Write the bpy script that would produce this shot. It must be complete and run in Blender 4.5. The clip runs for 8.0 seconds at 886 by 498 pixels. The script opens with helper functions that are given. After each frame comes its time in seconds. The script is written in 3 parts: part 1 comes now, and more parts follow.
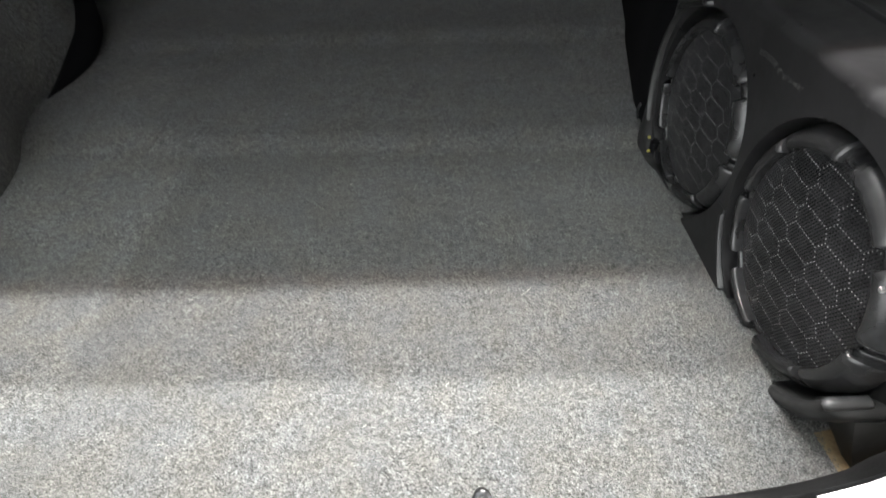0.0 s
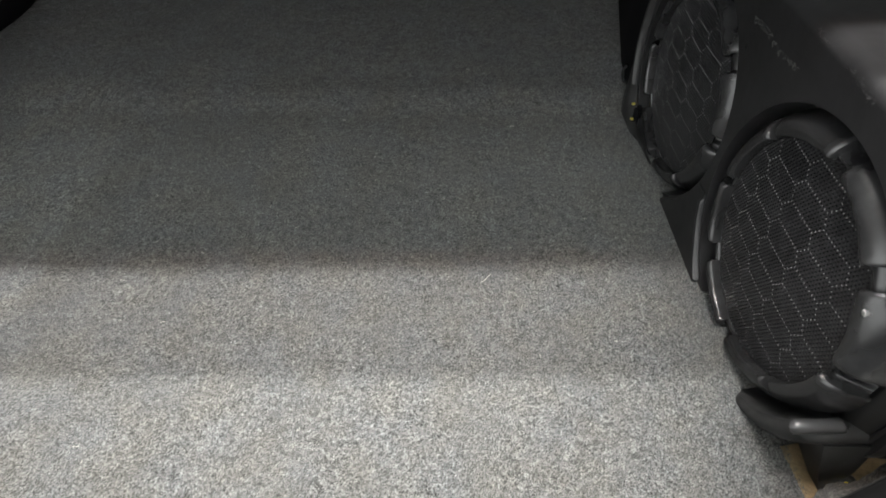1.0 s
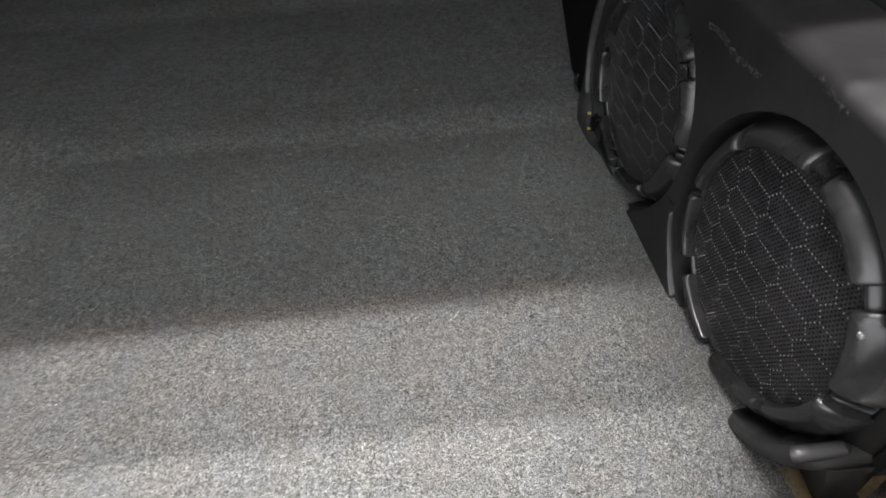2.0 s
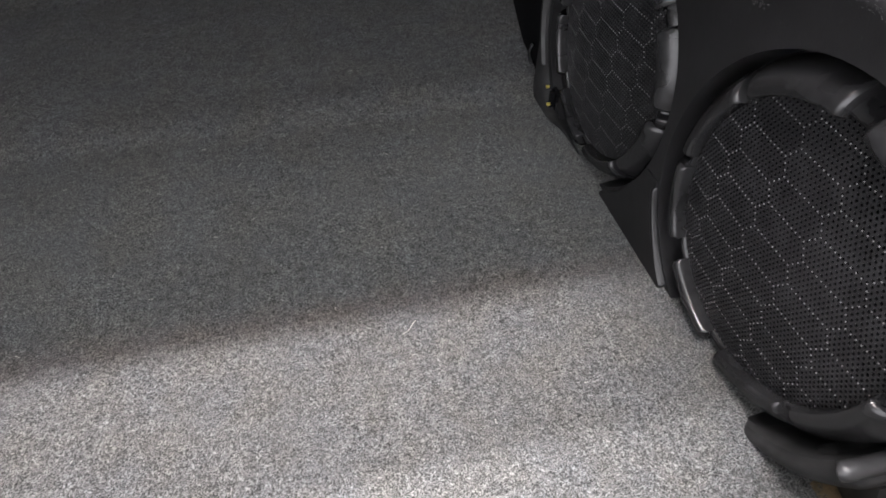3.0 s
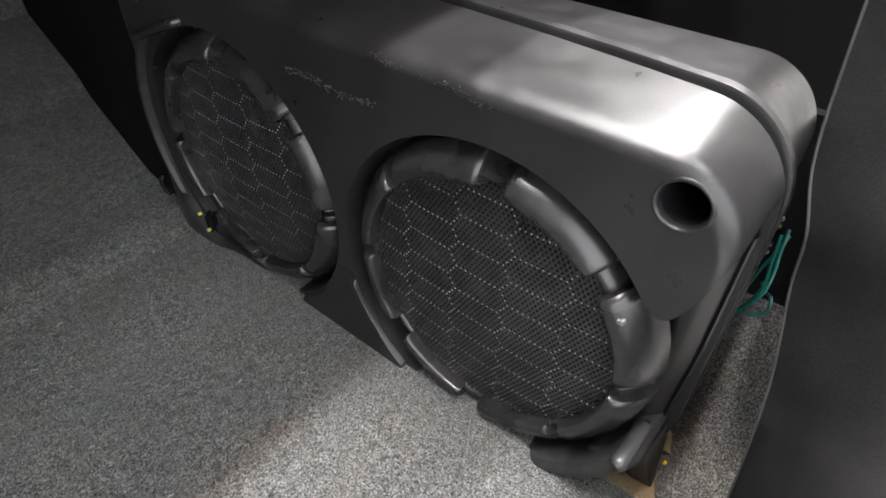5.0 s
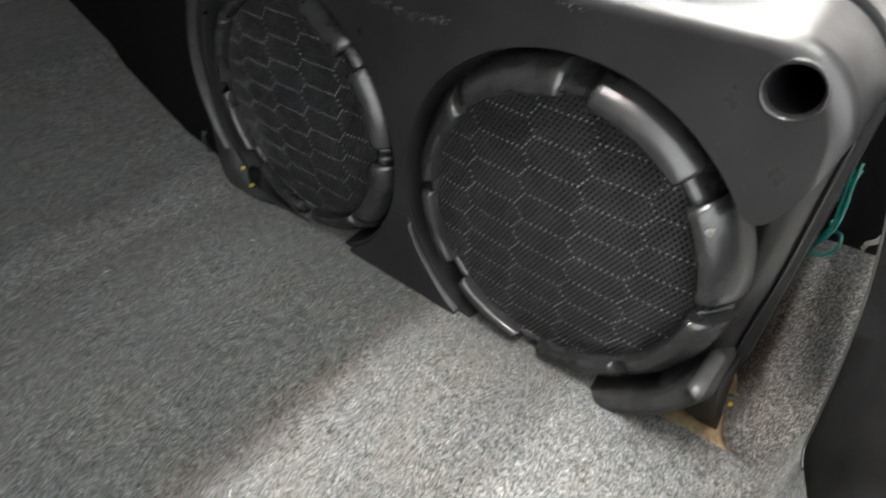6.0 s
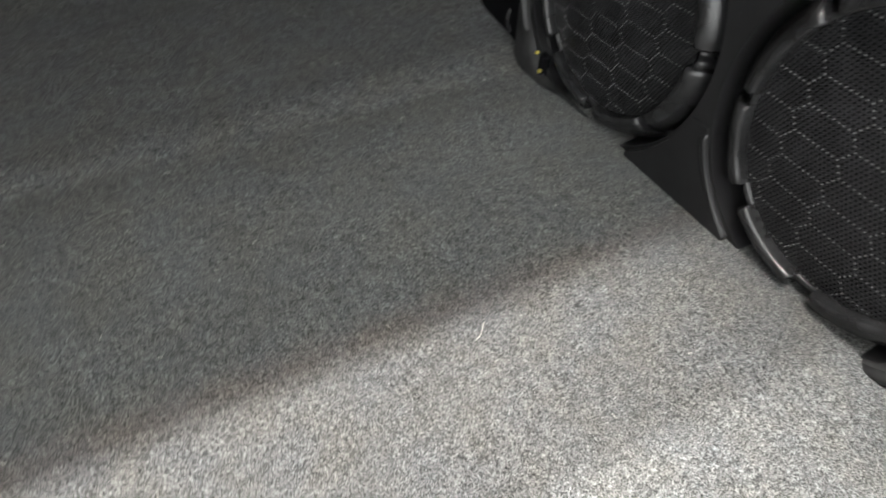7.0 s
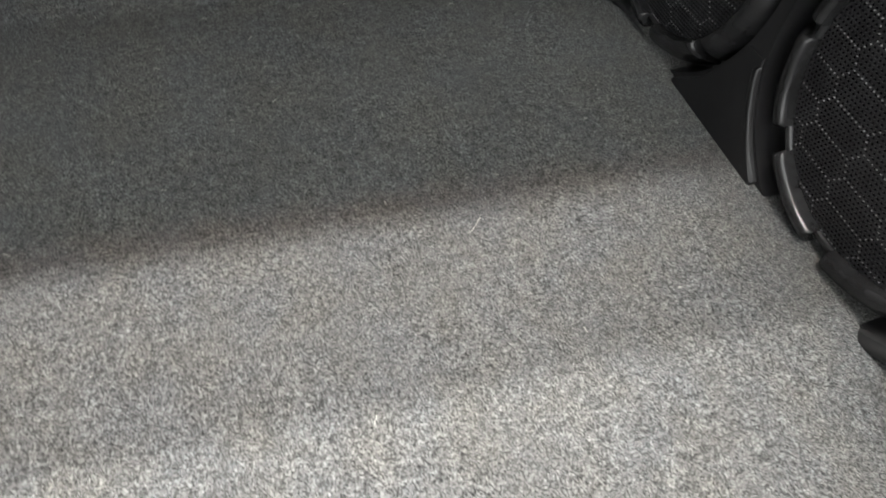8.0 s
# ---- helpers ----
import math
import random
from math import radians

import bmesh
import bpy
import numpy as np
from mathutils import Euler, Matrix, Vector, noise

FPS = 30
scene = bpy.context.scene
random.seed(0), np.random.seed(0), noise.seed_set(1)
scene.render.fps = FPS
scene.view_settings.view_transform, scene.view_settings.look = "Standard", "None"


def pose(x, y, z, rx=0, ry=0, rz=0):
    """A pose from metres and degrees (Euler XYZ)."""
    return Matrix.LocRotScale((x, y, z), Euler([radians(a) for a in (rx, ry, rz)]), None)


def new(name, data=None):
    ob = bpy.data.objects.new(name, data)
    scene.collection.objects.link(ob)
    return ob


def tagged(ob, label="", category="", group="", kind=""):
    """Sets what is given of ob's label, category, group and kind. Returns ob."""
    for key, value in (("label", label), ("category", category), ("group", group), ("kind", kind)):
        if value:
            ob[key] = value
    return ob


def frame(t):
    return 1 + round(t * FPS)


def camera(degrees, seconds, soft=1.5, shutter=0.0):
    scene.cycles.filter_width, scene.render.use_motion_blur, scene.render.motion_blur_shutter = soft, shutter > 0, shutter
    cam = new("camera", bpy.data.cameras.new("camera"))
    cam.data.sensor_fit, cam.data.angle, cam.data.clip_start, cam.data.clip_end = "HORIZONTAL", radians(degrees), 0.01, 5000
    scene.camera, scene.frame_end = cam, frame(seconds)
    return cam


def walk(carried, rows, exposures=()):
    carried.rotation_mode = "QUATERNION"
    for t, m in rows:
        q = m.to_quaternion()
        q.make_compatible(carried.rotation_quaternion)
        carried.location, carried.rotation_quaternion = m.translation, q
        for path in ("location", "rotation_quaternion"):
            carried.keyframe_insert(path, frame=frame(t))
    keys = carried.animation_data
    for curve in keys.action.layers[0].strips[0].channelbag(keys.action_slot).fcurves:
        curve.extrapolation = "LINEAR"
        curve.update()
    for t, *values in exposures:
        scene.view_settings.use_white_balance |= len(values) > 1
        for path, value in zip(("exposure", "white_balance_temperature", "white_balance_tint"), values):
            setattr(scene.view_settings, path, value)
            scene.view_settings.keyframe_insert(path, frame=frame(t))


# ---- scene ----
# Boot of a parked car: grey carpet, a twin subwoofer enclosure along its right side.
# x to the right, y into the boot, z up; the origin lies under the nearer loudspeaker's centre.
cam = camera(75.0, 8.0, soft=1.7, shutter=0.4)
PATH = [
    (0.0, -0.3390, -0.4356, 0.5376, 48.28, 2.23, 0.05),
    (0.2, -0.3305, -0.4164, 0.5317, 45.61, 2.33, -0.03),
    (0.5, -0.3187, -0.3948, 0.5241, 43.19, 1.82, 0.43),
    (0.7, -0.3007, -0.3758, 0.5268, 42.29, 2.19, 0.75),
    (1.0, -0.2880, -0.3556, 0.5282, 42.55, 1.23, 0.61),
    (1.5, -0.2968, -0.3207, 0.5537, 42.09, 1.19, -1.15),
    (1.7, -0.2834, -0.3148, 0.5477, 42.82, 1.92, -2.74),
    (2.8, -0.2779, -0.2400, 0.4387, 42.96, 1.76, -11.23),
    (3.0, -0.2730, -0.2315, 0.4360, 43.11, 1.59, -11.39),
    (3.5, -0.2693, -0.2467, 0.4602, 43.94, 1.64, -12.49),
    (3.7, -0.2727, -0.2397, 0.4688, 44.46, 1.17, -21.03),
    (3.8, -0.2679, -0.2344, 0.4671, 45.06, 1.27, -26.08),
    (4.0, -0.2590, -0.2193, 0.4602, 45.81, 1.53, -33.55),
    (4.2, -0.2493, -0.2105, 0.4551, 46.27, 1.61, -38.79),
    (4.5, -0.2385, -0.1987, 0.4528, 46.68, 1.43, -45.25),
    (4.7, -0.2355, -0.1897, 0.4571, 47.21, 1.23, -48.00),
    (5.8, -0.2651, -0.1599, 0.4133, 49.01, 0.83, -50.19),
    (6.0, -0.2916, -0.1631, 0.4045, 48.63, 0.80, -48.77),
    (6.3, -0.3403, -0.1687, 0.4035, 48.08, 0.84, -44.08),
    (6.5, -0.3720, -0.1710, 0.4121, 47.02, 0.90, -39.08),
    (6.8, -0.3840, -0.1599, 0.3970, 44.51, 1.89, -29.64),
    (7.0, -0.3790, -0.1539, 0.3897, 42.44, 1.84, -24.31),
    (7.5, -0.3536, -0.1562, 0.3795, 36.56, 1.68, -15.42),
    (8.0, -0.3509, -0.1849, 0.3655, 35.15, -1.54, -13.02),
]
EXPOSURES = [(0.0, 0.43, 6500, 4), (0.3, 0.32, 6500, 4), (0.7, 0.03, 6550, 4), (1.2, -0.08, 6600, 4), (1.7, -0.03, 6550, 6), (3.0, 0.09, 6450, 12), (3.6, 0.12, 6400, 12), (4.5, 0.33, 6500, 9), (5.2, 0.43, 6550, 8),
             (6.0, 0.62, 6600, 4), (6.5, 0.48, 6600, 4), (7.3, 0.28, 6600, 5), (8.0, -0.07, 6600, 5)]
walk(cam, [(t, pose(x, y, z, rx, ry, rz)) for t, x, y, z, rx, ry, rz in PATH], EXPOSURES)

# ---- world and light ----
world = bpy.data.worlds.new("world")
scene.world = world
world.use_nodes = True
world.node_tree.nodes["Background"].inputs[0].default_value = (0.99, 0.985, 1.02, 1)
world.node_tree.nodes["Background"].inputs[1].default_value = 4.2


def strip_lamp(name, x, y, z, long, wide, watts, colour):
    data = bpy.data.lights.new(name, "AREA")
    data.shape, data.size, data.size_y, data.energy, data.color = "RECTANGLE", long, wide, watts, colour
    lamp = new(name, data)
    lamp.matrix_world = pose(x, y, z)
    return lamp


LAMP_Z = 2.45
strip_lamp("unseen_ceiling_strip", 1.75, 0.018, LAMP_Z, 5.0, 0.10, 285, (1.0, 0.97, 0.98))
# Reddish lamp added only to tint the band along the main shadow edge.
strip_lamp("unseen_ceiling_strip", 1.75, -0.085, LAMP_Z, 5.0, 0.09, 40, (1.0, 0.56, 0.44))
strip_lamp("unseen_ceiling_strip", 1.75, 0.49, LAMP_Z, 5.0, 0.06, 265, (1.0, 0.97, 0.97))
# Unseen fill lamp, added to lift the shaded middle of the floor.
strip_lamp("fill_panel_light", 0.1, -0.95, LAMP_Z, 1.2, 0.6, 32, (0.97, 1.0, 0.99))


# ---- materials ----
def material(name, colour, rough=0.5, metal=0.0, spots=(), bump=(), coat=0.0, spec=0.5, wear=()):
    """wear: (scale, least, most) of an uneven roughness; spots: rows of (scale, low, high, factor low, factor high) that multiply the colour; bump: rows of (scale, metres)."""
    m = bpy.data.materials.new(name)
    m.use_nodes = True
    n, l = m.node_tree.nodes, m.node_tree.links
    b = n["Principled BSDF"]
    b.inputs["Roughness"].default_value, b.inputs["Metallic"].default_value = rough, metal
    b.inputs["Coat Weight"].default_value = coat
    b.inputs["Specular IOR Level"].default_value = spec
    where = n.new("ShaderNodeNewGeometry").outputs["Position"]
    rgb = n.new("ShaderNodeRGB")
    rgb.outputs[0].default_value = (*colour, 1)
    out = rgb.outputs[0]
    for scale, low, high, f0, f1 in spots:
        t = n.new("ShaderNodeTexNoise")
        t.inputs["Scale"].default_value, t.inputs["Detail"].default_value = scale, 3
        l.new(where, t.inputs["Vector"])
        r = n.new("ShaderNodeMapRange")
        r.inputs[1].default_value, r.inputs[2].default_value, r.inputs[3].default_value, r.inputs[4].default_value = low, high, f0, f1
        l.new(t.outputs["Fac"], r.inputs[0])
        x = n.new("ShaderNodeVectorMath")
        x.operation = "SCALE"
        l.new(out, x.inputs[0])
        l.new(r.outputs[0], x.inputs["Scale"])
        out = x.outputs[0]
    l.new(out, b.inputs["Base Color"])
    if wear:
        t = n.new("ShaderNodeTexNoise")
        t.inputs["Scale"].default_value, t.inputs["Detail"].default_value, t.inputs["Roughness"].default_value, t.inputs["Distortion"].default_value = wear[0], 4, 0.5, 0.0
        l.new(where, t.inputs["Vector"])
        r = n.new("ShaderNodeMapRange")
        r.inputs[1].default_value, r.inputs[2].default_value, r.inputs[3].default_value, r.inputs[4].default_value = 0.2, 0.8, wear[1], wear[2]
        l.new(t.outputs["Fac"], r.inputs[0])
        l.new(r.outputs[0], b.inputs["Roughness"])
    normal = None
    for scale, depth in bump:
        t = n.new("ShaderNodeTexNoise")
        t.inputs["Scale"].default_value, t.inputs["Detail"].default_value = scale, 4
        l.new(where, t.inputs["Vector"])
        u = n.new("ShaderNodeBump")
        u.inputs["Strength"].default_value, u.inputs["Distance"].default_value = 1.0, depth
        l.new(t.outputs["Fac"], u.inputs["Height"])
        if normal:
            l.new(normal, u.inputs["Normal"])
        normal = u.outputs[0]
    if normal:
        l.new(normal, b.inputs["Normal"])
    return m


def felt(name, dark, light, scale=520.0, blotch=1.0):
    """Needle-felt carpet: a salt-and-pepper mix of fibres with soft blotches, and a nap."""
    m = bpy.data.materials.new(name)
    m.use_nodes = True
    n, l = m.node_tree.nodes, m.node_tree.links
    b = n["Principled BSDF"]
    b.inputs["Roughness"].default_value = 0.95
    b.inputs["Specular IOR Level"].default_value = 0.15
    b.inputs["Sheen Weight"].default_value = 0.15
    where = n.new("ShaderNodeNewGeometry").outputs["Position"]

    def noisy(s, detail, rough=0.6):
        t = n.new("ShaderNodeTexNoise")
        t.inputs["Scale"].default_value, t.inputs["Detail"].default_value, t.inputs["Roughness"].default_value = s, detail, rough
        l.new(where, t.inputs["Vector"])
        return t.outputs["Fac"]

    def between(value, low, high, a, c):
        r = n.new("ShaderNodeMapRange")
        r.inputs[1].default_value, r.inputs[2].default_value, r.inputs[3].default_value, r.inputs[4].default_value = low, high, a, c
        l.new(value, r.inputs[0])
        return r.outputs[0]

    fine = noisy(scale, 3, 0.7)
    mix = n.new("ShaderNodeMix")
    mix.data_type = "RGBA"
    mix.inputs["A"].default_value, mix.inputs["B"].default_value = (*dark, 1), (*light, 1)
    l.new(between(fine, 0.42, 0.6, 0, 1), mix.inputs["Factor"])
    out = mix.outputs["Result"]
    for s, low, high, a, c in ((330, 0.36, 0.64, 1 - 0.38 * blotch, 1 + 0.38 * blotch), (110, 0.3, 0.7, 1 - 0.3 * blotch, 1 + 0.3 * blotch), (9, 0.3, 0.7, 0.9, 1.1)):
        x = n.new("ShaderNodeVectorMath")
        x.operation = "SCALE"
        l.new(out, x.inputs[0])
        l.new(between(noisy(s, 3), low, high, a, c), x.inputs["Scale"])
        out = x.outputs[0]
    # faint pink and green tints from the mixed fibres, and a few bright ones
    tint = n.new("ShaderNodeMix")
    tint.data_type = "RGBA"
    tint.inputs["A"].default_value, tint.inputs["B"].default_value = (1.02, 1.0, 0.99, 1), (0.985, 1.005, 1.0, 1)
    l.new(between(noisy(260, 3), 0.4, 0.6, 0, 1), tint.inputs["Factor"])
    x = n.new("ShaderNodeVectorMath")
    x.operation = "MULTIPLY"
    l.new(out, x.inputs[0])
    l.new(tint.outputs["Result"], x.inputs[1])
    wide = n.new("ShaderNodeMix")
    wide.data_type = "RGBA"
    wide.inputs["A"].default_value, wide.inputs["B"].default_value = (0.975, 1.0, 1.03, 1), (1.02, 1.005, 0.955, 1)
    l.new(between(noisy(16, 3), 0.38, 0.62, 0, 1), wide.inputs["Factor"])
    y = n.new("ShaderNodeVectorMath")
    y.operation = "MULTIPLY"
    l.new(x.outputs[0], y.inputs[0])
    l.new(wide.outputs["Result"], y.inputs[1])
    x = y
    spark = n.new("ShaderNodeMix")
    spark.data_type = "RGBA"
    spark.inputs["B"].default_value = (0.42, 0.42, 0.405, 1)
    l.new(x.outputs[0], spark.inputs["A"])
    l.new(between(noisy(700, 2), 0.74, 0.8, 0, 1), spark.inputs["Factor"])
    l.new(spark.outputs["Result"], b.inputs["Base Color"])
    normal = None
    for s, depth in ((scale * 0.8, 0.00014 * (0.5 + 0.5 * blotch)), (120, 0.0004 * blotch)):
        u = n.new("ShaderNodeBump")
        u.inputs["Strength"].default_value, u.inputs["Distance"].default_value = 0.8, depth
        l.new(noisy(s, 4), u.inputs["Height"])
        if normal:
            l.new(normal, u.inputs["Normal"])
        normal = u.outputs[0]
    l.new(normal, b.inputs["Normal"])
    return m


CARPET = felt("grey_felt", (0.024, 0.0245, 0.0243), (0.190, 0.191, 0.189), 760.0)
CARPET_FLAP = felt("brown_grey_felt", (0.026, 0.0252, 0.0246), (0.200, 0.191, 0.184), 760.0, 0.9)
FIBRE = bpy.data.materials.new("felt_fibre")
FIBRE.use_nodes = True
shade = FIBRE.node_tree.nodes.new("ShaderNodeValToRGB")
for spot, grey in ((0.0, 0.016), (0.35, 0.06), (0.75, 0.125), (0.95, 0.18), (1.0, 0.32)):
    el = shade.color_ramp.elements[0] if spot == 0 else shade.color_ramp.elements[-1] if spot == 1 else shade.color_ramp.elements.new(spot)
    el.position, el.color = spot, (grey, grey * 0.99, grey * 0.98, 1)
FIBRE.node_tree.links.new(FIBRE.node_tree.nodes.new("ShaderNodeNewGeometry").outputs["Random Per Island"], shade.inputs[0])
FIBRE.node_tree.links.new(shade.outputs[0], FIBRE.node_tree.nodes["Principled BSDF"].inputs["Base Color"])
FIBRE.node_tree.nodes["Principled BSDF"].inputs["Roughness"].default_value = 0.7
SHELL = material("satin_black_plastic", (0.0150, 0.0148, 0.0156), 0.33, spec=0.42, spots=[(14, 0.35, 0.7, 0.8, 1.4), (160, 0.66, 0.78, 1.0, 1.8)], bump=[(900, 0.00008), (25, 0.0006)], wear=(45, 0.25, 0.41))
RING = material("moulded_black_plastic", (0.016, 0.016, 0.0167), 0.26, spec=0.5, spots=[(40, 0.4, 0.7, 0.8, 1.6)], bump=[(1200, 0.00005)])
GRILLE = material("black_painted_steel", (0.018, 0.0178, 0.0190), 0.36, spec=0.38, spots=[(60, 0.4, 0.7, 0.8, 1.5)])
DOT = material("worn_steel", (0.35, 0.35, 0.346), 0.4, 0.2)
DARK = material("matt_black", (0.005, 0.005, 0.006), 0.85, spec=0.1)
TRIM = material("grey_vinyl", (0.0065, 0.0064, 0.0066), 0.75, spec=0.12, spots=[(13, 0.35, 0.65, 0.55, 1.5), (900, 0.35, 0.65, 0.7, 1.3)], bump=[(1100, 0.00018), (14, 0.0022)])
EDGE = material("grey_edge", (0.016, 0.016, 0.0155), 0.6)
GASKET_AND_SHADE = material("black_gasket_and_shade", (0.006, 0.006, 0.0062), 0.45)
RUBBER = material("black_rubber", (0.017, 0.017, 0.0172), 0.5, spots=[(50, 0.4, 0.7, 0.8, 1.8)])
PAINT = material("white_car_paint", (0.8, 0.8, 0.79), 0.25, spots=[(30, 0.35, 0.7, 0.94, 1.03)], coat=0.6)
FOAM = material("tan_underlay", (0.30, 0.22, 0.12), 0.85, spots=[(60, 0.3, 0.7, 0.6, 1.2), (400, 0.3, 0.7, 0.85, 1.1)], bump=[(300, 0.0008)])
CABLE = material("green_cable", (0.002, 0.095, 0.080), 0.3)
YELLOW = material("yellow_plastic", (0.8, 0.6, 0.02), 0.4)
BRASS = material("brass", (0.65, 0.55, 0.12), 0.35, 0.5)
CHROME = material("worn_chrome", (0.48, 0.48, 0.48), 0.36, 1.0)
STEEL = material("dark_steel", (0.06, 0.06, 0.062), 0.35, 0.8)
WORN = material("rubbed_grey_plastic", (0.031, 0.031, 0.032), 0.30, spots=[(60, 0.35, 0.7, 0.8, 1.4)])
PRINT = material("grey_print", (0.058, 0.058, 0.057), 0.5)
SCUFF = material("rubbed_plastic", (0.040, 0.040, 0.0415), 0.6)
FRAY = material("frayed_backing", (0.20, 0.18, 0.15), 0.9, spots=[(300, 0.35, 0.65, 0.5, 1.3)])
SHRED = material("pale_backing", (0.33, 0.32, 0.29), 0.85, spots=[(200, 0.35, 0.65, 0.5, 1.2)])
CLIP = material("pale_plastic", (0.10, 0.10, 0.082), 0.5, spots=[(300, 0.4, 0.6, 0.6, 1.2)])
LINT = material("pale_lint", (0.5, 0.49, 0.45), 0.7)
WALL = material("plaster", (0.7, 0.7, 0.69), 0.85, spots=[(2, 0.3, 0.7, 0.9, 1.05)])
LIGHT_BLOCK = material("light_blocking_plaster", (0.16, 0.158, 0.155), 0.85, spots=[(2, 0.3, 0.7, 0.9, 1.05)])
CONCRETE = material("concrete", (0.3, 0.3, 0.29), 0.8, spots=[(3, 0.3, 0.7, 0.8, 1.1), (60, 0.3, 0.7, 0.9, 1.1)])


# ---- building helpers ----
WORLD_OF = {}


def put_mesh(name, verts, faces, mat, parent=None, m=None, label="", sharp=35):
    """One mesh object at the world pose m, under a parent or at top level."""
    data = verts if isinstance(verts, bpy.types.Mesh) else bpy.data.meshes.new(name)
    if data is not verts:
        data.from_pydata([tuple(v) for v in verts], [], [tuple(f) for f in faces])
        bm = bmesh.new()
        bm.from_mesh(data)
        bmesh.ops.remove_doubles(bm, verts=bm.verts, dist=1e-6)
        bmesh.ops.recalc_face_normals(bm, faces=bm.faces)
        bm.to_mesh(data)
        bm.free()
        data.materials.append(mat)
        data.shade_smooth()
        data.set_sharp_from_angle(angle=radians(sharp))
    ob = new(name, data)
    m = m or Matrix()
    WORLD_OF[ob] = m
    if parent:
        ob.parent = parent
        ob.matrix_basis = WORLD_OF[parent].inverted() @ m
    else:
        ob.matrix_basis = m
    if label:
        tagged(ob, label)
    return ob


def thing(name, place, label, category, group=""):
    ob = new(name)
    ob.empty_display_size = 0.02
    ob.matrix_basis = Matrix.Translation(place)
    WORLD_OF[ob] = Matrix.Translation(place)
    return tagged(ob, label, category, group)


def loft(loops, closed=True, cap0=False, cap1=False):
    """Verts and faces of a skin over loops of equal length."""
    n = len(loops[0])
    verts = [v for loop in loops for v in loop]
    faces = []
    for i in range(len(loops) - 1):
        for j in range(n if closed else n - 1):
            k = (j + 1) % n
            faces.append((i * n + j, i * n + k, (i + 1) * n + k, (i + 1) * n + j))
    if cap0:
        faces.append(tuple(range(n))[::-1])
    if cap1:
        faces.append(tuple(range((len(loops) - 1) * n, len(loops) * n)))
    return verts, faces


def tube(points, r, sides=8, taper=None):
    """A round tube along points."""
    pts = [Vector(p) for p in points]
    loops = []
    for i, p in enumerate(pts):
        d = (pts[min(i + 1, len(pts) - 1)] - pts[max(i - 1, 0)]).normalized()
        a = d.cross(Vector((0.31, 0.17, 0.93))).normalized()
        b = d.cross(a)
        q = r * (taper[i] if taper else 1)
        loops.append([p + q * (a * math.cos(2 * math.pi * k / sides) + b * math.sin(2 * math.pi * k / sides)) for k in range(sides)])
    return loft(loops, True, True, True)


def curve_points(pts, n):
    """n points on a smooth curve through pts."""
    pts = [Vector(p) for p in pts]
    res = []
    for i in range(n):
        s = i / (n - 1) * (len(pts) - 1)
        k = min(int(s), len(pts) - 2)
        f = s - k
        p0, p1, p2, p3 = pts[max(k - 1, 0)], pts[k], pts[k + 1], pts[min(k + 2, len(pts) - 1)]
        res.append(0.5 * (2 * p1 + (p2 - p0) * f + (2 * p0 - 5 * p1 + 4 * p2 - p3) * f * f + (3 * p1 - p0 - 3 * p2 + p3) * f ** 3))
    return res


def rounded(y0, y1, z0, z1, r, n=10, along=0):
    """A rounded rectangle as (y, z) pairs, with points along its upper and lower edge."""
    res = []
    for cy, cz, a0 in ((y1 - r, z1 - r, 0), (y0 + r, z1 - r, 90), (y0 + r, z0 + r, 180), (y1 - r, z0 + r, 270)):
        for i in range(n + 1):
            a = radians(a0 + 90 * i / n)
            res.append((cy + r * math.cos(a), cz + r * math.sin(a)))
        if a0 in (0, 180):
            other = y0 + r if a0 == 0 else y1 - r
            res += [(cy + (other - cy) * i / (along + 1), cz + (r if a0 == 0 else -r)) for i in range(1, along + 1)]
    return res


def box_verts(x0, x1, y0, y1, z0, z1, r=0.002):
    """A block with bevelled edges."""
    bm = bmesh.new()
    bmesh.ops.create_cube(bm, size=1)
    for v in bm.verts:
        v.co = Vector((x0 + (v.co.x + 0.5) * (x1 - x0), y0 + (v.co.y + 0.5) * (y1 - y0), z0 + (v.co.z + 0.5) * (z1 - z0)))
    if r:
        bmesh.ops.bevel(bm, geom=bm.edges[:], offset=r, segments=2, affect="EDGES")
    bm.verts.index_update()
    res = [v.co.copy() for v in bm.verts], [[v.index for v in f.verts] for f in bm.faces]
    bm.free()
    return res


def carve(name, solid, cutters, mat):
    """The solid less the cutters, as a mesh."""
    temps = []
    for i, (verts, faces) in enumerate([solid] + cutters):
        data = bpy.data.meshes.new("temp")
        data.from_pydata([tuple(v) for v in verts], [], [tuple(f) for f in faces])
        bm = bmesh.new()
        bm.from_mesh(data)
        bmesh.ops.recalc_face_normals(bm, faces=bm.faces)
        bm.to_mesh(data)
        bm.free()
        temps.append(new("temp", data))
    for c in temps[1:]:
        cut = temps[0].modifiers.new("cut", "BOOLEAN")
        cut.operation, cut.solver, cut.object = "DIFFERENCE", "EXACT", c
    bpy.context.view_layer.update()
    data = bpy.data.meshes.new_from_object(temps[0].evaluated_get(bpy.context.evaluated_depsgraph_get()))
    data.name = name
    for o in temps:
        bpy.data.objects.remove(o)
    data.materials.clear()
    data.materials.append(mat)
    data.shade_smooth()
    data.set_sharp_from_angle(angle=radians(32))
    return data


# ---- an unseen garage round the car ----
def wall(name, x0, x1, y0, y1, z0, z1, mat):
    v, f = box_verts(x0, x1, y0, y1, z0, z1, 0)
    return tagged(put_mesh(name, v, f, mat), kind="structure")


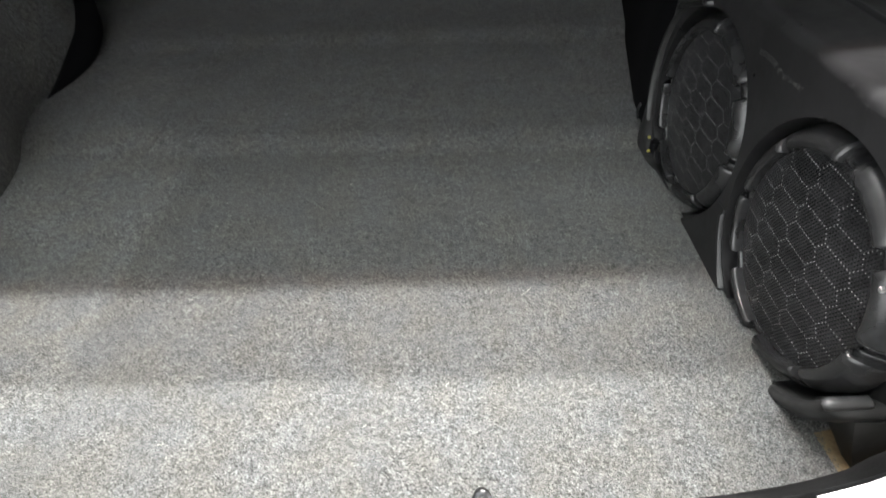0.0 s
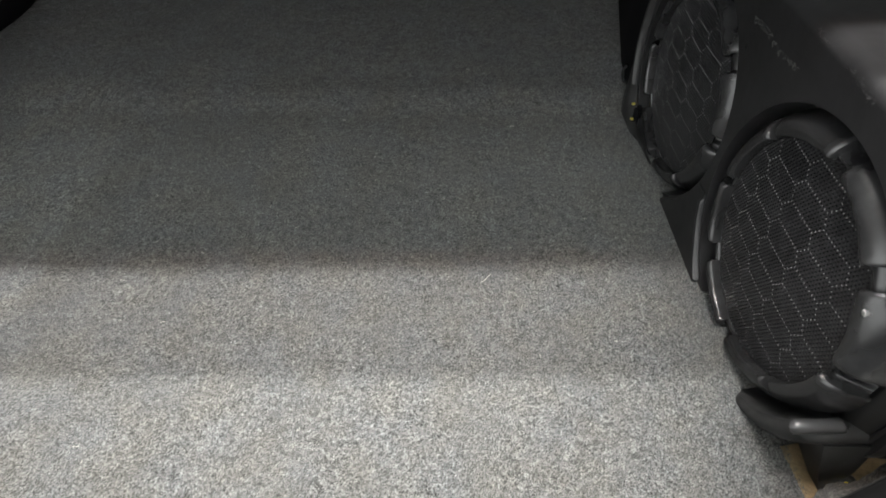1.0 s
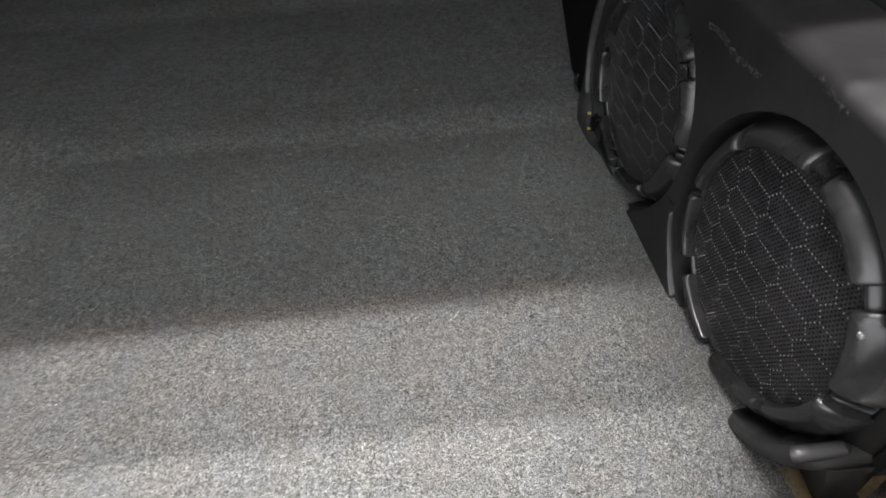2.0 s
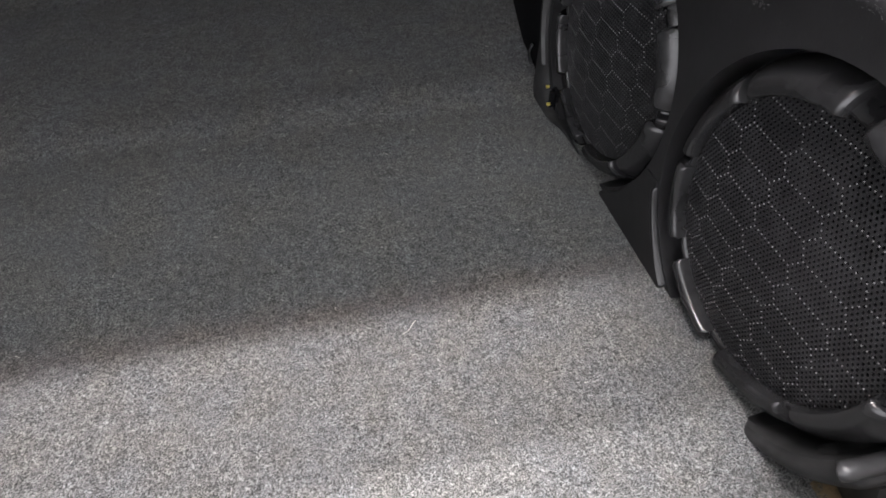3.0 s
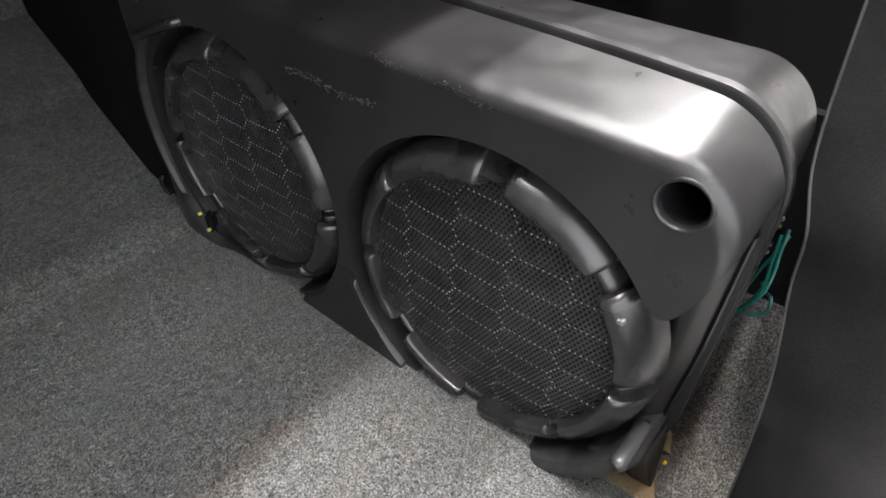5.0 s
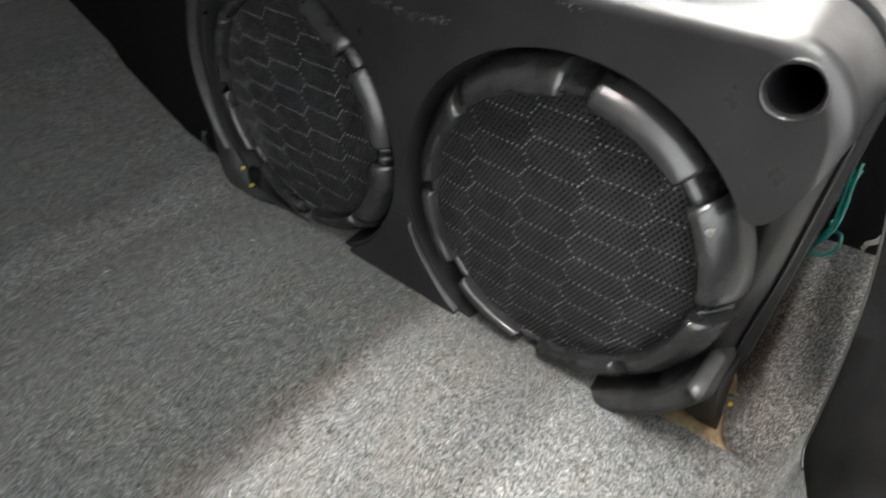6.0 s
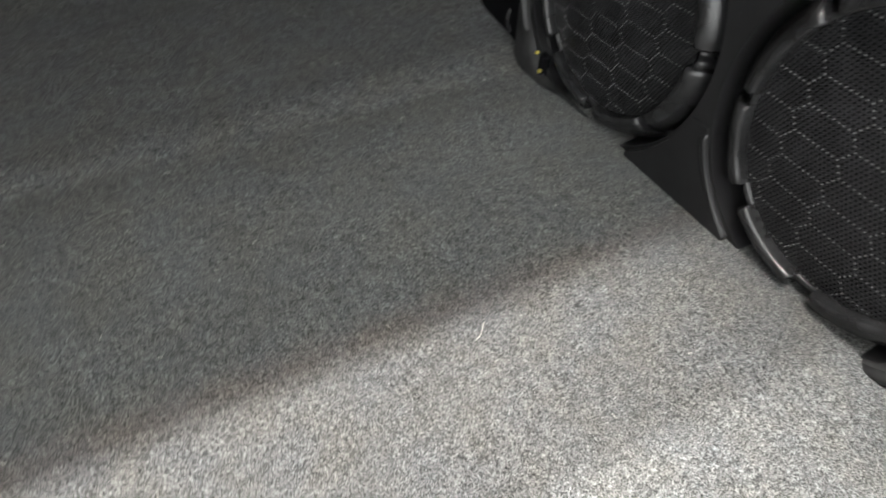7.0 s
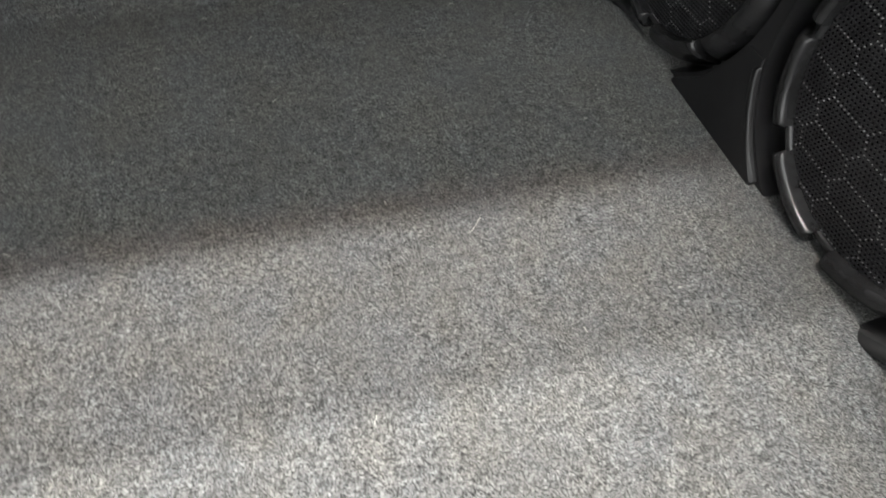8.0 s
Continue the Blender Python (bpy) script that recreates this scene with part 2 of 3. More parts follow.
GZ = -0.62
wall("ground", -60, 60, -60, 60, GZ - 0.1, GZ, CONCRETE)
wall("ceiling", -4, 4, -1.3, 6, 2.5, 2.6, WALL)
wall("wall_north", -4, 4, 6, 6.1, GZ, 2.5, WALL)
# Unseen west wall and pier, kept dark to hold back light from outside.
wall("wall_west", -2.1, -2.0, -0.9, 6, GZ, 2.5, LIGHT_BLOCK)
wall("light_block_south", 0.0, 4.1, -1.5, -1.3, GZ, 2.5, LIGHT_BLOCK)
wall("wall_east", 4, 4.1, -1.3, 6, GZ, 2.5, WALL)

# ---- the boot's lining ----
EDGE_Y, EDGE_Z = 0.078, 0.56


def step(s):
    s = min(max(s, 0), 1)
    return s * s * (3 - 2 * s)


def carpet_height(x, y):
    """Folds that run across the boot, and slight unevenness."""
    bend = 0.012 * math.sin(2.2 * x + 0.6)
    z = 0.014 * step((y + bend - 0.418) / 0.062) + 0.018 * step((y + bend - 0.84) / 0.055)
    z += (0.0022 * noise.noise(Vector((x * 6, y * 6, 0.3))) + 0.0010 * noise.noise(Vector((x * 15, y * 11, 1.7)))) * step((0.0 - x) / 0.15)
    return z


def carpet_right(y):
    """Where the main carpet ends towards the right: under the enclosure, then along the tear."""
    if y > -0.10:
        return 0.12
    if y > -0.118:
        return 0.12 + (0.017 - 0.12) * ((-0.10 - y) / 0.018)
    return 0.017 + 0.005 * (-0.118 - y) / 0.054 + 0.0004 * math.sin(y * 400)


rows = [-0.20, -0.19, -0.18, -0.172, -0.165, -0.158, -0.15, -0.14, -0.13, -0.124, -0.118, -0.109, -0.10] + [-0.09 + 0.02 * i for i in range(70)]
loops = []
for y in rows:
    xr = carpet_right(y)
    loops.append([(x, y, carpet_height(x, y) + (-0.008 * step((x + 0.05) / 0.07) if y < -0.1 else 0)) for x in [-1.34 + (xr + 1.34) * (i / 80) ** 0.8 for i in range(81)]])
under = [[(x, y, z - 0.006) for x, y, z in loop] for loop in loops]
v, f = loft(loops, False)
v2, f2 = loft([loops[0], under[0]], False)
n0 = len(v)
v, f = v + v2, f + [tuple(i + n0 for i in q) for q in f2]
side = [[loop[-1] for loop in loops], [loop[-1] for loop in under]]
n0 = len(v)
v2, f2 = loft(side, False)
v, f = v + v2, f + [tuple(i + n0 for i in q) for q in f2]
tagged(put_mesh("floor", v, f, CARPET, sharp=60), "grey needle-felt boot carpet with soft folds across it", "carpet", kind="structure")

# Loose fibres of the needle felt, lying every way.
def fibres(count, x0, x1, y0, y1, seed):
    """Short bent ribbons strewn over the carpet, as one mesh."""
    rng = np.random.default_rng(seed)
    x, y = rng.uniform(x0, x1, count), rng.uniform(y0, y1, count)
    a, size, wide = rng.uniform(0, 2 * math.pi, count), rng.uniform(0.0008, 0.0021, count), rng.uniform(0.00009, 0.00019, count)
    bend, rise = rng.normal(0, 0.35, count), rng.uniform(0.0, 0.0004, count)
    z = np.array([carpet_height(p, q) for p, q in zip(x, y)]) + 0.0001
    dx, dy = np.cos(a), np.sin(a)
    co = np.zeros((count, 6, 3), np.float32)
    for k, (along, up) in enumerate(((-1, 0.0), (0, 1.0), (1, 0.25))):
        px = x + along * size * dx - bend * size * (along == 0) * dy
        py = y + along * size * dy + bend * size * (along == 0) * dx
        for e, sign in enumerate((-1, 1)):
            co[:, 2 * k + e, 0] = px - sign * wide * dy
            co[:, 2 * k + e, 1] = py + sign * wide * dx
            co[:, 2 * k + e, 2] = z + up * rise + 0.0002
    base = (np.arange(count) * 6)[:, None]
    quads = np.concatenate([base + np.array([0, 2, 3, 1]), base + np.array([2, 4, 5, 3])], axis=1).astype(np.int32).ravel()
    data = bpy.data.meshes.new("carpet_fibres")
    data.vertices.add(count * 6)
    data.vertices.foreach_set("co", co.ravel())
    data.loops.add(len(quads))
    data.loops.foreach_set("vertex_index", quads)
    data.polygons.add(count * 2)
    data.polygons.foreach_set("loop_start", np.arange(0, len(quads), 4, dtype=np.int32))
    data.update()
    data.validate()
    data.materials.append(FIBRE)
    return tagged(new("carpet_fibres", data), "loose grey felt fibres lying on the carpet", "fibres", kind="stuff")


fibres(170000, -0.80, 0.02, -0.19, 0.50, 3)
fibres(60000, -0.95, 0.02, 0.50, 1.0, 4)

# The torn corner of the carpet climbs the side of the boot.
torn = curve_points([(0.024, -0.171, -0.006), (0.034, -0.163, -0.002), (0.046, -0.158, 0.002), (0.058, -0.160, 0.008), (0.070, -0.156, 0.012), (0.092, -0.146, 0.018), (0.13, -0.139, 0.035), (0.165, -0.132, 0.065), (0.20, -0.12, 0.075)], 40)
outer = curve_points([(0.010, -0.192, -0.004), (0.012, -0.205, 0.03), (0.02, -0.212, 0.05), (0.04, -0.218, 0.06), (0.08, -0.224, 0.065), (0.15, -0.225, 0.08), (0.20, -0.22, 0.085)], 40)
loops = []
for i in range(9):
    s = i / 8
    loops.append([a.lerp(b, s * s * 0.3 + s * 0.7) + Vector((0, 0, 0.004 * math.sin(math.pi * s))) + (Vector((0.0006 * math.sin(k * 2.3), 0.0008 * math.sin(k * 1.7), 0.0004 * math.sin(k * 2.9))) if i == 0 else Vector()) for k, (a, b) in enumerate(zip(torn, outer))])
under = [[p + Vector((0, 0.0, -0.005)) for p in loop] for loop in loops]
v, f = loft(loops, False)
for pair in ([loops[0], under[0]], [loops[-1], under[-1]]):
    n0 = len(v)
    v2, f2 = loft(pair, False)
    v, f = v + v2, f + [tuple(i + n0 for i in q) for q in f2]
flap_edge = [p + Vector((0.0004, -0.0004, -0.0012)) for p in loops[0]]
flap = tagged(put_mesh("carpet_flap", v, f, CARPET_FLAP, sharp=60), "torn corner of grey felt carpet turned up beside the enclosure", "carpet", kind="structure")

v, f = tube(flap_edge[:34], 0.0012, 6, [0.7 + 0.3 * math.sin(k * 1.9) for k in range(34)])
put_mesh("torn_edge", v, f, FRAY, flap, label="pale frayed edge")

v, f = box_verts(-1.35, 0.45, -0.24, 1.35, -0.05, -0.017, 0)
tagged(put_mesh("boot_pan", v, f, FOAM), "tan underlay of the boot below the carpet", "underlay", kind="structure")
# Side walls, the back of the seats and the shelf above.
v, f = box_verts(-1.4, 0.6, 1.25, 1.30, -0.05, EDGE_Z, 0)
tagged(put_mesh("wall_seat_back", v, f, CARPET), kind="structure")
v, f = box_verts(0.46, 0.50, -0.16, 1.25, -0.05, EDGE_Z, 0)
tagged(put_mesh("wall_boot_right", v, f, DARK), kind="structure")
v, f = box_verts(-1.36, -1.32, -0.2, 1.25, -0.05, EDGE_Z, 0)
tagged(put_mesh("wall_boot_left", v, f, DARK), kind="structure")
v, f = box_verts(-1.40, -1.30, -0.55, -0.2, GZ + 0.2, EDGE_Z, 0.01)
tagged(put_mesh("wall_quarter_left", v, f, PAINT), kind="structure")
v, f = box_verts(-1.4, 0.6, EDGE_Y, 1.30, EDGE_Z, EDGE_Z + 0.03, 0.004)
tagged(put_mesh("boot_shelf", v, f, RUBBER), "black panel over the front of the boot", "panel", kind="structure")

v, f = box_verts(0.205, 0.215, -0.30, 0.455, -0.05, 0.25, 0)
tagged(put_mesh("wall_side_recess", v, f, DARK), kind="structure")

# Wheel arch on the left: a felt lining that lifts off the floor.
loops = []
for i in range(41):
    y = 0.10 + 1.15 * i / 40
    lift = 0.13 * step((y - 0.66) / 0.55)
    out = -1.085 - 0.092 * step((y - 0.30) / 0.36) - 0.09 * step((y - 0.82) / 0.3)
    loops.append([(-1.32 + (out + 1.32) * w, y, lift + (0.34 - lift) * q + 0.004 * noise.noise(Vector((y * 9, q * 5, 1.0)))) for w, q in ((0.93, -0.02), (1.0, 0.0), (1.0, 0.16), (0.96, 0.34), (0.85, 0.52), (0.6, 0.72), (0.3, 0.9), (0.0, 1.0))])
v, f = loft(loops, False)
tagged(put_mesh("wheel_arch_left", v, f, CARPET, sharp=80), "grey felt lining over the wheel arch", "wheel arch", kind="structure")
# A black tube paints the shade in the gap under the lifted lining.
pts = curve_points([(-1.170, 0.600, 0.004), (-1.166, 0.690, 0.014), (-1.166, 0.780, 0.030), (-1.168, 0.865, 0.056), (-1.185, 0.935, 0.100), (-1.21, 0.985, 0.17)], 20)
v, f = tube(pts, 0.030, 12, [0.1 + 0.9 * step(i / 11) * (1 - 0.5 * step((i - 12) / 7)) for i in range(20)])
tagged(put_mesh("arch_gap_tube", v, f, DARK, sharp=80), "black tube standing in for the dark gap under the wheel arch lining", "trim", kind="structure")
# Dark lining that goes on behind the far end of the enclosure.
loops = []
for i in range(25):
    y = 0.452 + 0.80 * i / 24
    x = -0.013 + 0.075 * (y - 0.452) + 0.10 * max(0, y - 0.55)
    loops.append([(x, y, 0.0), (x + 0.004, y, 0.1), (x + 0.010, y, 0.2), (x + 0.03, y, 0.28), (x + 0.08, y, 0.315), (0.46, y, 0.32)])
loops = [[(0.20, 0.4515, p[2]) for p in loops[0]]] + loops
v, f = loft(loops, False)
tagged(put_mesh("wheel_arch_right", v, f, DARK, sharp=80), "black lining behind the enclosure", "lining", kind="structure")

# Sill and side trim: one dark moulding round the corner of the boot opening.
INNER = [(-1.3, -0.235, 0.06), (-0.9, -0.236, 0.06), (-0.6, -0.235, 0.06), (-0.4, -0.231, 0.06), (-0.2, -0.224, 0.06), (-0.1, -0.216, 0.06), (-0.039, -0.209, 0.062), (-0.018, -0.205, 0.08), (-0.004, -0.202, 0.10), (0.012, -0.198, 0.13),
         (0.034, -0.190, 0.173), (0.052, -0.176, 0.225), (0.056, -0.171, 0.256), (0.075, -0.158, 0.285), (0.092, -0.15, 0.33), (0.12, -0.14, 0.41), (0.15, -0.13, 0.52), (0.25, -0.11, 0.60), (0.5, -0.10, 0.62)]
OUTER = [(-1.3, -0.285, 0.155), (-0.9, -0.286, 0.155), (-0.6, -0.284, 0.155), (-0.4, -0.279, 0.155), (-0.2, -0.270, 0.155), (-0.125, -0.262, 0.155), (-0.075, -0.252, 0.16), (-0.052, -0.250, 0.175), (-0.045, -0.262, 0.19), (-0.035, -0.29, 0.205),
         (-0.01, -0.36, 0.22), (0.01, -0.42, 0.27), (0.03, -0.46, 0.34), (0.06, -0.48, 0.42), (0.09, -0.5, 0.50), (0.12, -0.5, 0.56), (0.15, -0.5, 0.60), (0.25, -0.5, 0.64), (0.5, -0.5, 0.64)]
SHARE = [1.0] * 5 + [0.8, 0.35] + [0.0] * 20
INNER, OUTER = [tuple(p + 0.44 * k * (q - p) for p, q in zip(a, b)) for a, b, k in zip(INNER, OUTER, SHARE)], [tuple(q + 0.36 * k * (p - q) for p, q in zip(a, b)) for a, b, k in zip(INNER, OUTER, SHARE)]
a, b = curve_points(INNER, 136), curve_points(OUTER, 136)
loops = [[p + Vector((0.006, -0.006, -0.012)) for p in a], [p + Vector((0.001, -0.001, -0.003)) for p in a], a]
for k in range(1, 11):
    w = k / 10
    loops.append([p.lerp(q, w) + Vector((-0.008, 0.006, 0.012)) * math.sin(math.pi * w) * (0.5 + 0.5 * min(1, (p - q).length / 0.2)) for p, q in zip(a, b)])
loops.append([p + Vector((0, -0.003, -0.015)) for p in b])
v, f = loft(loops, False)
panel = tagged(put_mesh("trim", v, f, TRIM, sharp=60), "dark grey vinyl trim round the corner of the boot opening", "trim panel", kind="structure")
v, f = tube([p + Vector((-0.0004, 0.0006, 0.0)) for p in a[50:]], 0.0008, 6)
put_mesh("trim_edge", v, f, EDGE, panel, label="thin grey rolled edge")
# Unseen mirror of this moulding, added to shade the left of the floor.
loops = []
for k in range(12):
    w = k / 11
    loops.append([Vector((-0.750 - p.x, p.y, p.z)).lerp(Vector((-0.750 - q.x, q.y, q.z)), w) + Vector((0.008, 0.006, 0.012)) * math.sin(math.pi * w) for p, q in zip(a, b) if p.x > -0.02])
v, f = loft(loops, False)
tagged(put_mesh("shade_trim_left", v, f, TRIM, sharp=60), "unseen mirrored copy of the trim, added to shade the left of the boot floor", "trim panel", kind="structure")
# Felt that climbs from the floor to the sill.
low = curve_points([(-1.3, -0.20, -0.002), (-0.9, -0.2, -0.002), (-0.6, -0.2, -0.002), (-0.4, -0.2, -0.002), (-0.2, -0.195, -0.002), (-0.1, -0.19, -0.003), (-0.039, -0.186, -0.004), (-0.01, -0.184, -0.005), (0.01, -0.184, -0.006), (0.023, -0.180, -0.006)], 120)
top = curve_points([p for p in INNER[:9]] + [(0.004, -0.201, 0.115)], 120)
loops = [[p.lerp(q, w) + Vector((0, -0.010, -0.012)) * math.sin(math.pi * w) for p, q in zip(low, top)] for w in (0, 0.15, 0.3, 0.45, 0.6, 0.75, 0.9, 1.0)]
v, f = loft(loops, False)
tagged(put_mesh("sill_lining", v, f, CARPET, sharp=80), "grey felt rising to the boot sill", "carpet", kind="structure")

# White body outside the seal: rear panel and quarter panel with a narrow gap between them.
car = thing("car_rear", (-0.3, -0.3, GZ), "white painted rear body of the car outside the boot seal", "car")


def body_panel(name, xs, label):
    top = [p + Vector((0, -0.002, -0.004)) for p in curve_points(OUTER[:11], 200) if xs[0] <= p.x <= xs[1]]
    out = [p + Vector((0.015, -0.10, -0.012)) for p in top]
    low = [p + Vector((0.01, -0.03, -0.06)) for p in out]
    base = [Vector((p.x, p.y - 0.01, GZ + 0.25)) for p in low]
    v, f = loft([[p + Vector((0, 0.004, -0.02)) for p in top], top, [a.lerp(b, 0.5) + Vector((0, 0, 0.004)) for a, b in zip(top, out)], out, low, base], False)
    return put_mesh(name, v, f, PAINT, car, label=label, sharp=50)


body_panel("rear_panel", (-1.3, -0.203), "white painted rear panel")
body_panel("lamp_panel", (-0.198, -0.101), "white painted lamp surround")
body_panel("quarter_panel", (-0.095, -0.012), "white painted quarter panel")

# Boot striker: a bent bar on a small foot in the middle of the sill.
striker = thing("striker", (-0.328, -0.262, 0.13), "dark metal boot striker standing on the sill", "striker")
v, f = tube(curve_points([(-0.333, -0.262, 0.125), (-0.333, -0.260, 0.145), (-0.331, -0.258, 0.158), (-0.328, -0.257, 0.162), (-0.325, -0.258, 0.158), (-0.323, -0.260, 0.145), (-0.323, -0.262, 0.125)], 24), 0.0032, 10)
put_mesh("bar", v, f, STEEL, striker)
v, f = box_verts(-0.341, -0.315, -0.272, -0.252, 0.116, 0.132, 0.003)
put_mesh("foot", v, f, RUBBER, striker)

# ---- the subwoofer enclosure ----
RZ, SPAN, LEAN_BACK = 0.127, 0.2925, 0.0410
PORT_U, PORT_W = 0.1155, 0.1520
sub = thing("subwoofer_enclosure", (0.09, 0.143, 0.0), "black moulded plastic twin subwoofer enclosure lying on the boot carpet", "subwoofer")


def ring_pose(y):
    s, c = math.sin(LEAN_BACK), math.cos(LEAN_BACK)
    return Matrix(((0, s, -c, 0), (-1, 0, 0, y), (0, c, s, RZ), (0, 0, 0, 1)))


def bow(x, y):
    """The parting line bows back towards the middle of the enclosure."""
    return 0.024 * (1 - ((y - 0.15) / 0.3) ** 2) * min(1, x / 0.068) * min(1, max(0, (0.185 - x) / 0.09))


def shell_loop(x, y0, y1, z0, z1, r):
    return [(x + bow(x, y) + (z - RZ) * LEAN_BACK * max(0, 1 - x / 0.07), y, z) for y, z in rounded(y0, y1, z0, z1, r, 14, 24)]


Y0, Y1, ZT = -0.150, 0.450, 0.307
front = []
for i in range(9):
    a = radians(90 * i / 8)
    d = 0.011 * (1 - math.sin(a))
    front.append(shell_loop(0.013 * (1 - math.cos(a)), Y0 + d, Y1 - d, 0.001, ZT - 0.003 - d, 0.052 - 0.5 * d))
front.append(shell_loop(0.04, Y0 - 0.001, Y1 + 0.001, 0.001, ZT - 0.001, 0.054))
front.append(shell_loop(0.0675, Y0 - 0.003, Y1 + 0.003, 0.001, ZT, 0.056))
front.append(shell_loop(0.068, Y0 + 0.004, Y1 - 0.004, 0.006, ZT - 0.007, 0.05))
solid = loft(front, True, True, True)


def drum(y, r0, r1, n0, n1, u=0.0, w=0.0, sides=72):
    m = ring_pose(y)
    loops = [[m @ Vector((u + r * math.cos(2 * math.pi * k / sides), w + r * math.sin(2 * math.pi * k / sides), n)) for k in range(sides)] for r, n in ((r0, n0), (r1, n1))]
    return loft(loops, True, True, True)


cutters = [drum(0, 0.1378, 0.1425, -0.030, 0.03), drum(SPAN, 0.1378, 0.1425, -0.0302, 0.03),
           drum(0, 0.0134, 0.0134, -0.09, 0.02, PORT_U, PORT_W, 40), drum(SPAN, 0.0134, 0.0134, -0.09, 0.02, -PORT_U, PORT_W, 40)]


def scoop(y, side):
    """A prism that hollows the corner beside a speaker."""
    m = ring_pose(y)
    edge = [(p.x, p.y) for p in curve_points([(0.152, 0.152, 0), (0.1460, 0.125, 0), (0.1405, 0.104, 0), (0.1350, 0.0900, 0), (0.1300, 0.0810, 0), (0.1250, 0.0768, 0), (0.1200, 0.0768, 0), (0.1165, 0.0800, 0), (0.108, 0.083, 0)], 33)]
    rim = [(0.055, -0.14), (0.17, -0.14), (0.17, 0.165)] + edge + [(0.10, -0.09)]
    return loft([[m @ Vector((side * u, w, n)) for u, w in rim] for n in (-0.058, 0.031)], True, True, True)


cutters += [scoop(0, 1), drum(0, 0.0132, 0.0156, -0.0035, 0.004, PORT_U, PORT_W, 40)]
data = carve("front_shell", solid, cutters, SHELL)
shell = put_mesh("front_shell", data, None, SHELL, sub)
shell.modifiers.new("normals", "WEIGHTED_NORMAL").keep_sharp = True

gasket = [shell_loop(x, Y0 + g, Y1 - g, 0.002 + g * 0.5, ZT - g, 0.052) for x, g in ((0.066, 0.008), (0.067, 0.0055), (0.0690, 0.0055), (0.0694, 0.0028), (0.0706, 0.0028), (0.0710, 0.0055), (0.0735, 0.0055), (0.0745, 0.008))]
v, f = loft(gasket, True)
put_mesh("seam_gasket", v, f, GASKET_AND_SHADE, sub, label="black rubber gasket in the seam")
rear = [shell_loop(0.0725, Y0 + 0.004, Y1 - 0.004, 0.006, ZT - 0.006, 0.05), shell_loop(0.073, Y0 - 0.002, Y1 + 0.002, 0.001, ZT + 0.001, 0.056),
        shell_loop(0.0745, Y0 - 0.004, Y1 + 0.004, 0.001, ZT + 0.003, 0.056), shell_loop(0.0810, Y0 - 0.004, Y1 + 0.004, 0.001, ZT + 0.003, 0.056),
        shell_loop(0.0822, Y0 - 0.003, Y1 + 0.003, 0.001, ZT + 0.002, 0.056), shell_loop(0.0826, Y0 + 0.0025, Y1 - 0.0025, 0.001, ZT - 0.0040, 0.055),
        shell_loop(0.0852, Y0 + 0.0025, Y1 - 0.0025, 0.001, ZT - 0.0040, 0.055), shell_loop(0.0858, Y0 + 0.0008, Y1 - 0.0008, 0.001, ZT - 0.0016, 0.055),
        shell_loop(0.0935, Y0 + 0.001, Y1 - 0.001, 0.001, ZT - 0.002, 0.055), shell_loop(0.13, Y0 + 0.003, Y1 - 0.003, 0.001, ZT - 0.006, 0.056)]
for i in range(1, 7):
    a = radians(90 * i / 6)
    d = 0.03 * (1 - math.cos(a))
    rear.append(shell_loop(0.165 + 0.03 * math.sin(a), Y0 + 0.004 + d, Y1 - 0.004 - d, 0.001 + d * 0.4, ZT - 0.009 - d, 0.05))
v, f = loft(rear, True, True, True)
put_mesh("rear_shell", v, f, SHELL, sub, label="rear half of the moulded shell").modifiers.new("normals", "WEIGHTED_NORMAL").keep_sharp = True


def arc_part(name, profile, a0, a1, mat, parent, m, label="", steps=None, end=0.0032):
    """A piece of a ring: a profile of (radius, height) swept from angle a0 to a1, with closed and chamfered ends."""
    steps = steps or max(3, int(abs(a1 - a0) / 3))
    floor = min(p[1] for p in profile)
    loops = []
    for i in range(-2, steps + 3):
        a = radians(a0 + (a1 - a0) * min(max(i, 0), steps) / steps)
        over = max(0, -i, i - steps)
        a += (over > 0) * (0.5 + 0.5 * (over == 2)) * end / 0.12 * (1 if a1 > a0 else -1) * (-1 if i < 0 else 1)
        drop = end * (0, 0.25, 1.0)[over]
        loops.append([(r * math.cos(a), r * math.sin(a), max(floor, n - drop)) for r, n in profile])
    v, f = loft(loops, True, True, True)
    return put_mesh(name, v, f, mat, parent, m, label)


def star_head(u, w, n, r):
    """A small star-shaped screw head standing on the ring."""
    loops = []
    for k, h in ((1.0, -0.004), (1.0, 0.0004), (0.8, 0.0012), (0.25, 0.0013)):
        loops.append([(u + r * k * q * math.cos(a * math.pi / 8), w + r * k * q * math.sin(a * math.pi / 8), n + h) for a in range(16) for q in ((1.0, 0.62)[a % 2],)])
    return loft(loops, True, True, True)


def smooth_profile(pts, n=16):
    return [(p.x, p.y) for p in curve_points([(a, b, 0) for a, b in pts], n)]


# A full base ring, eight raised segments on it, the perforated grille within.
BASE = smooth_profile([(0.1105, -0.016), (0.1106, -0.0098), (0.1122, -0.0068), (0.1160, -0.0068), (0.1207, -0.0115), (0.1257, -0.0195), (0.1315, -0.0290)], 16) + [(0.1105, -0.029)]
SEGMENT = smooth_profile([(0.1102, -0.014), (0.1102, -0.0020), (0.1107, 0.0012), (0.1122, 0.0031), (0.1148, 0.0036), (0.1190, 0.0026), (0.1240, -0.0010), (0.1290, -0.0075), (0.1330, -0.0155), (0.1358, -0.0290)], 30) + [(0.1102, -0.029)]
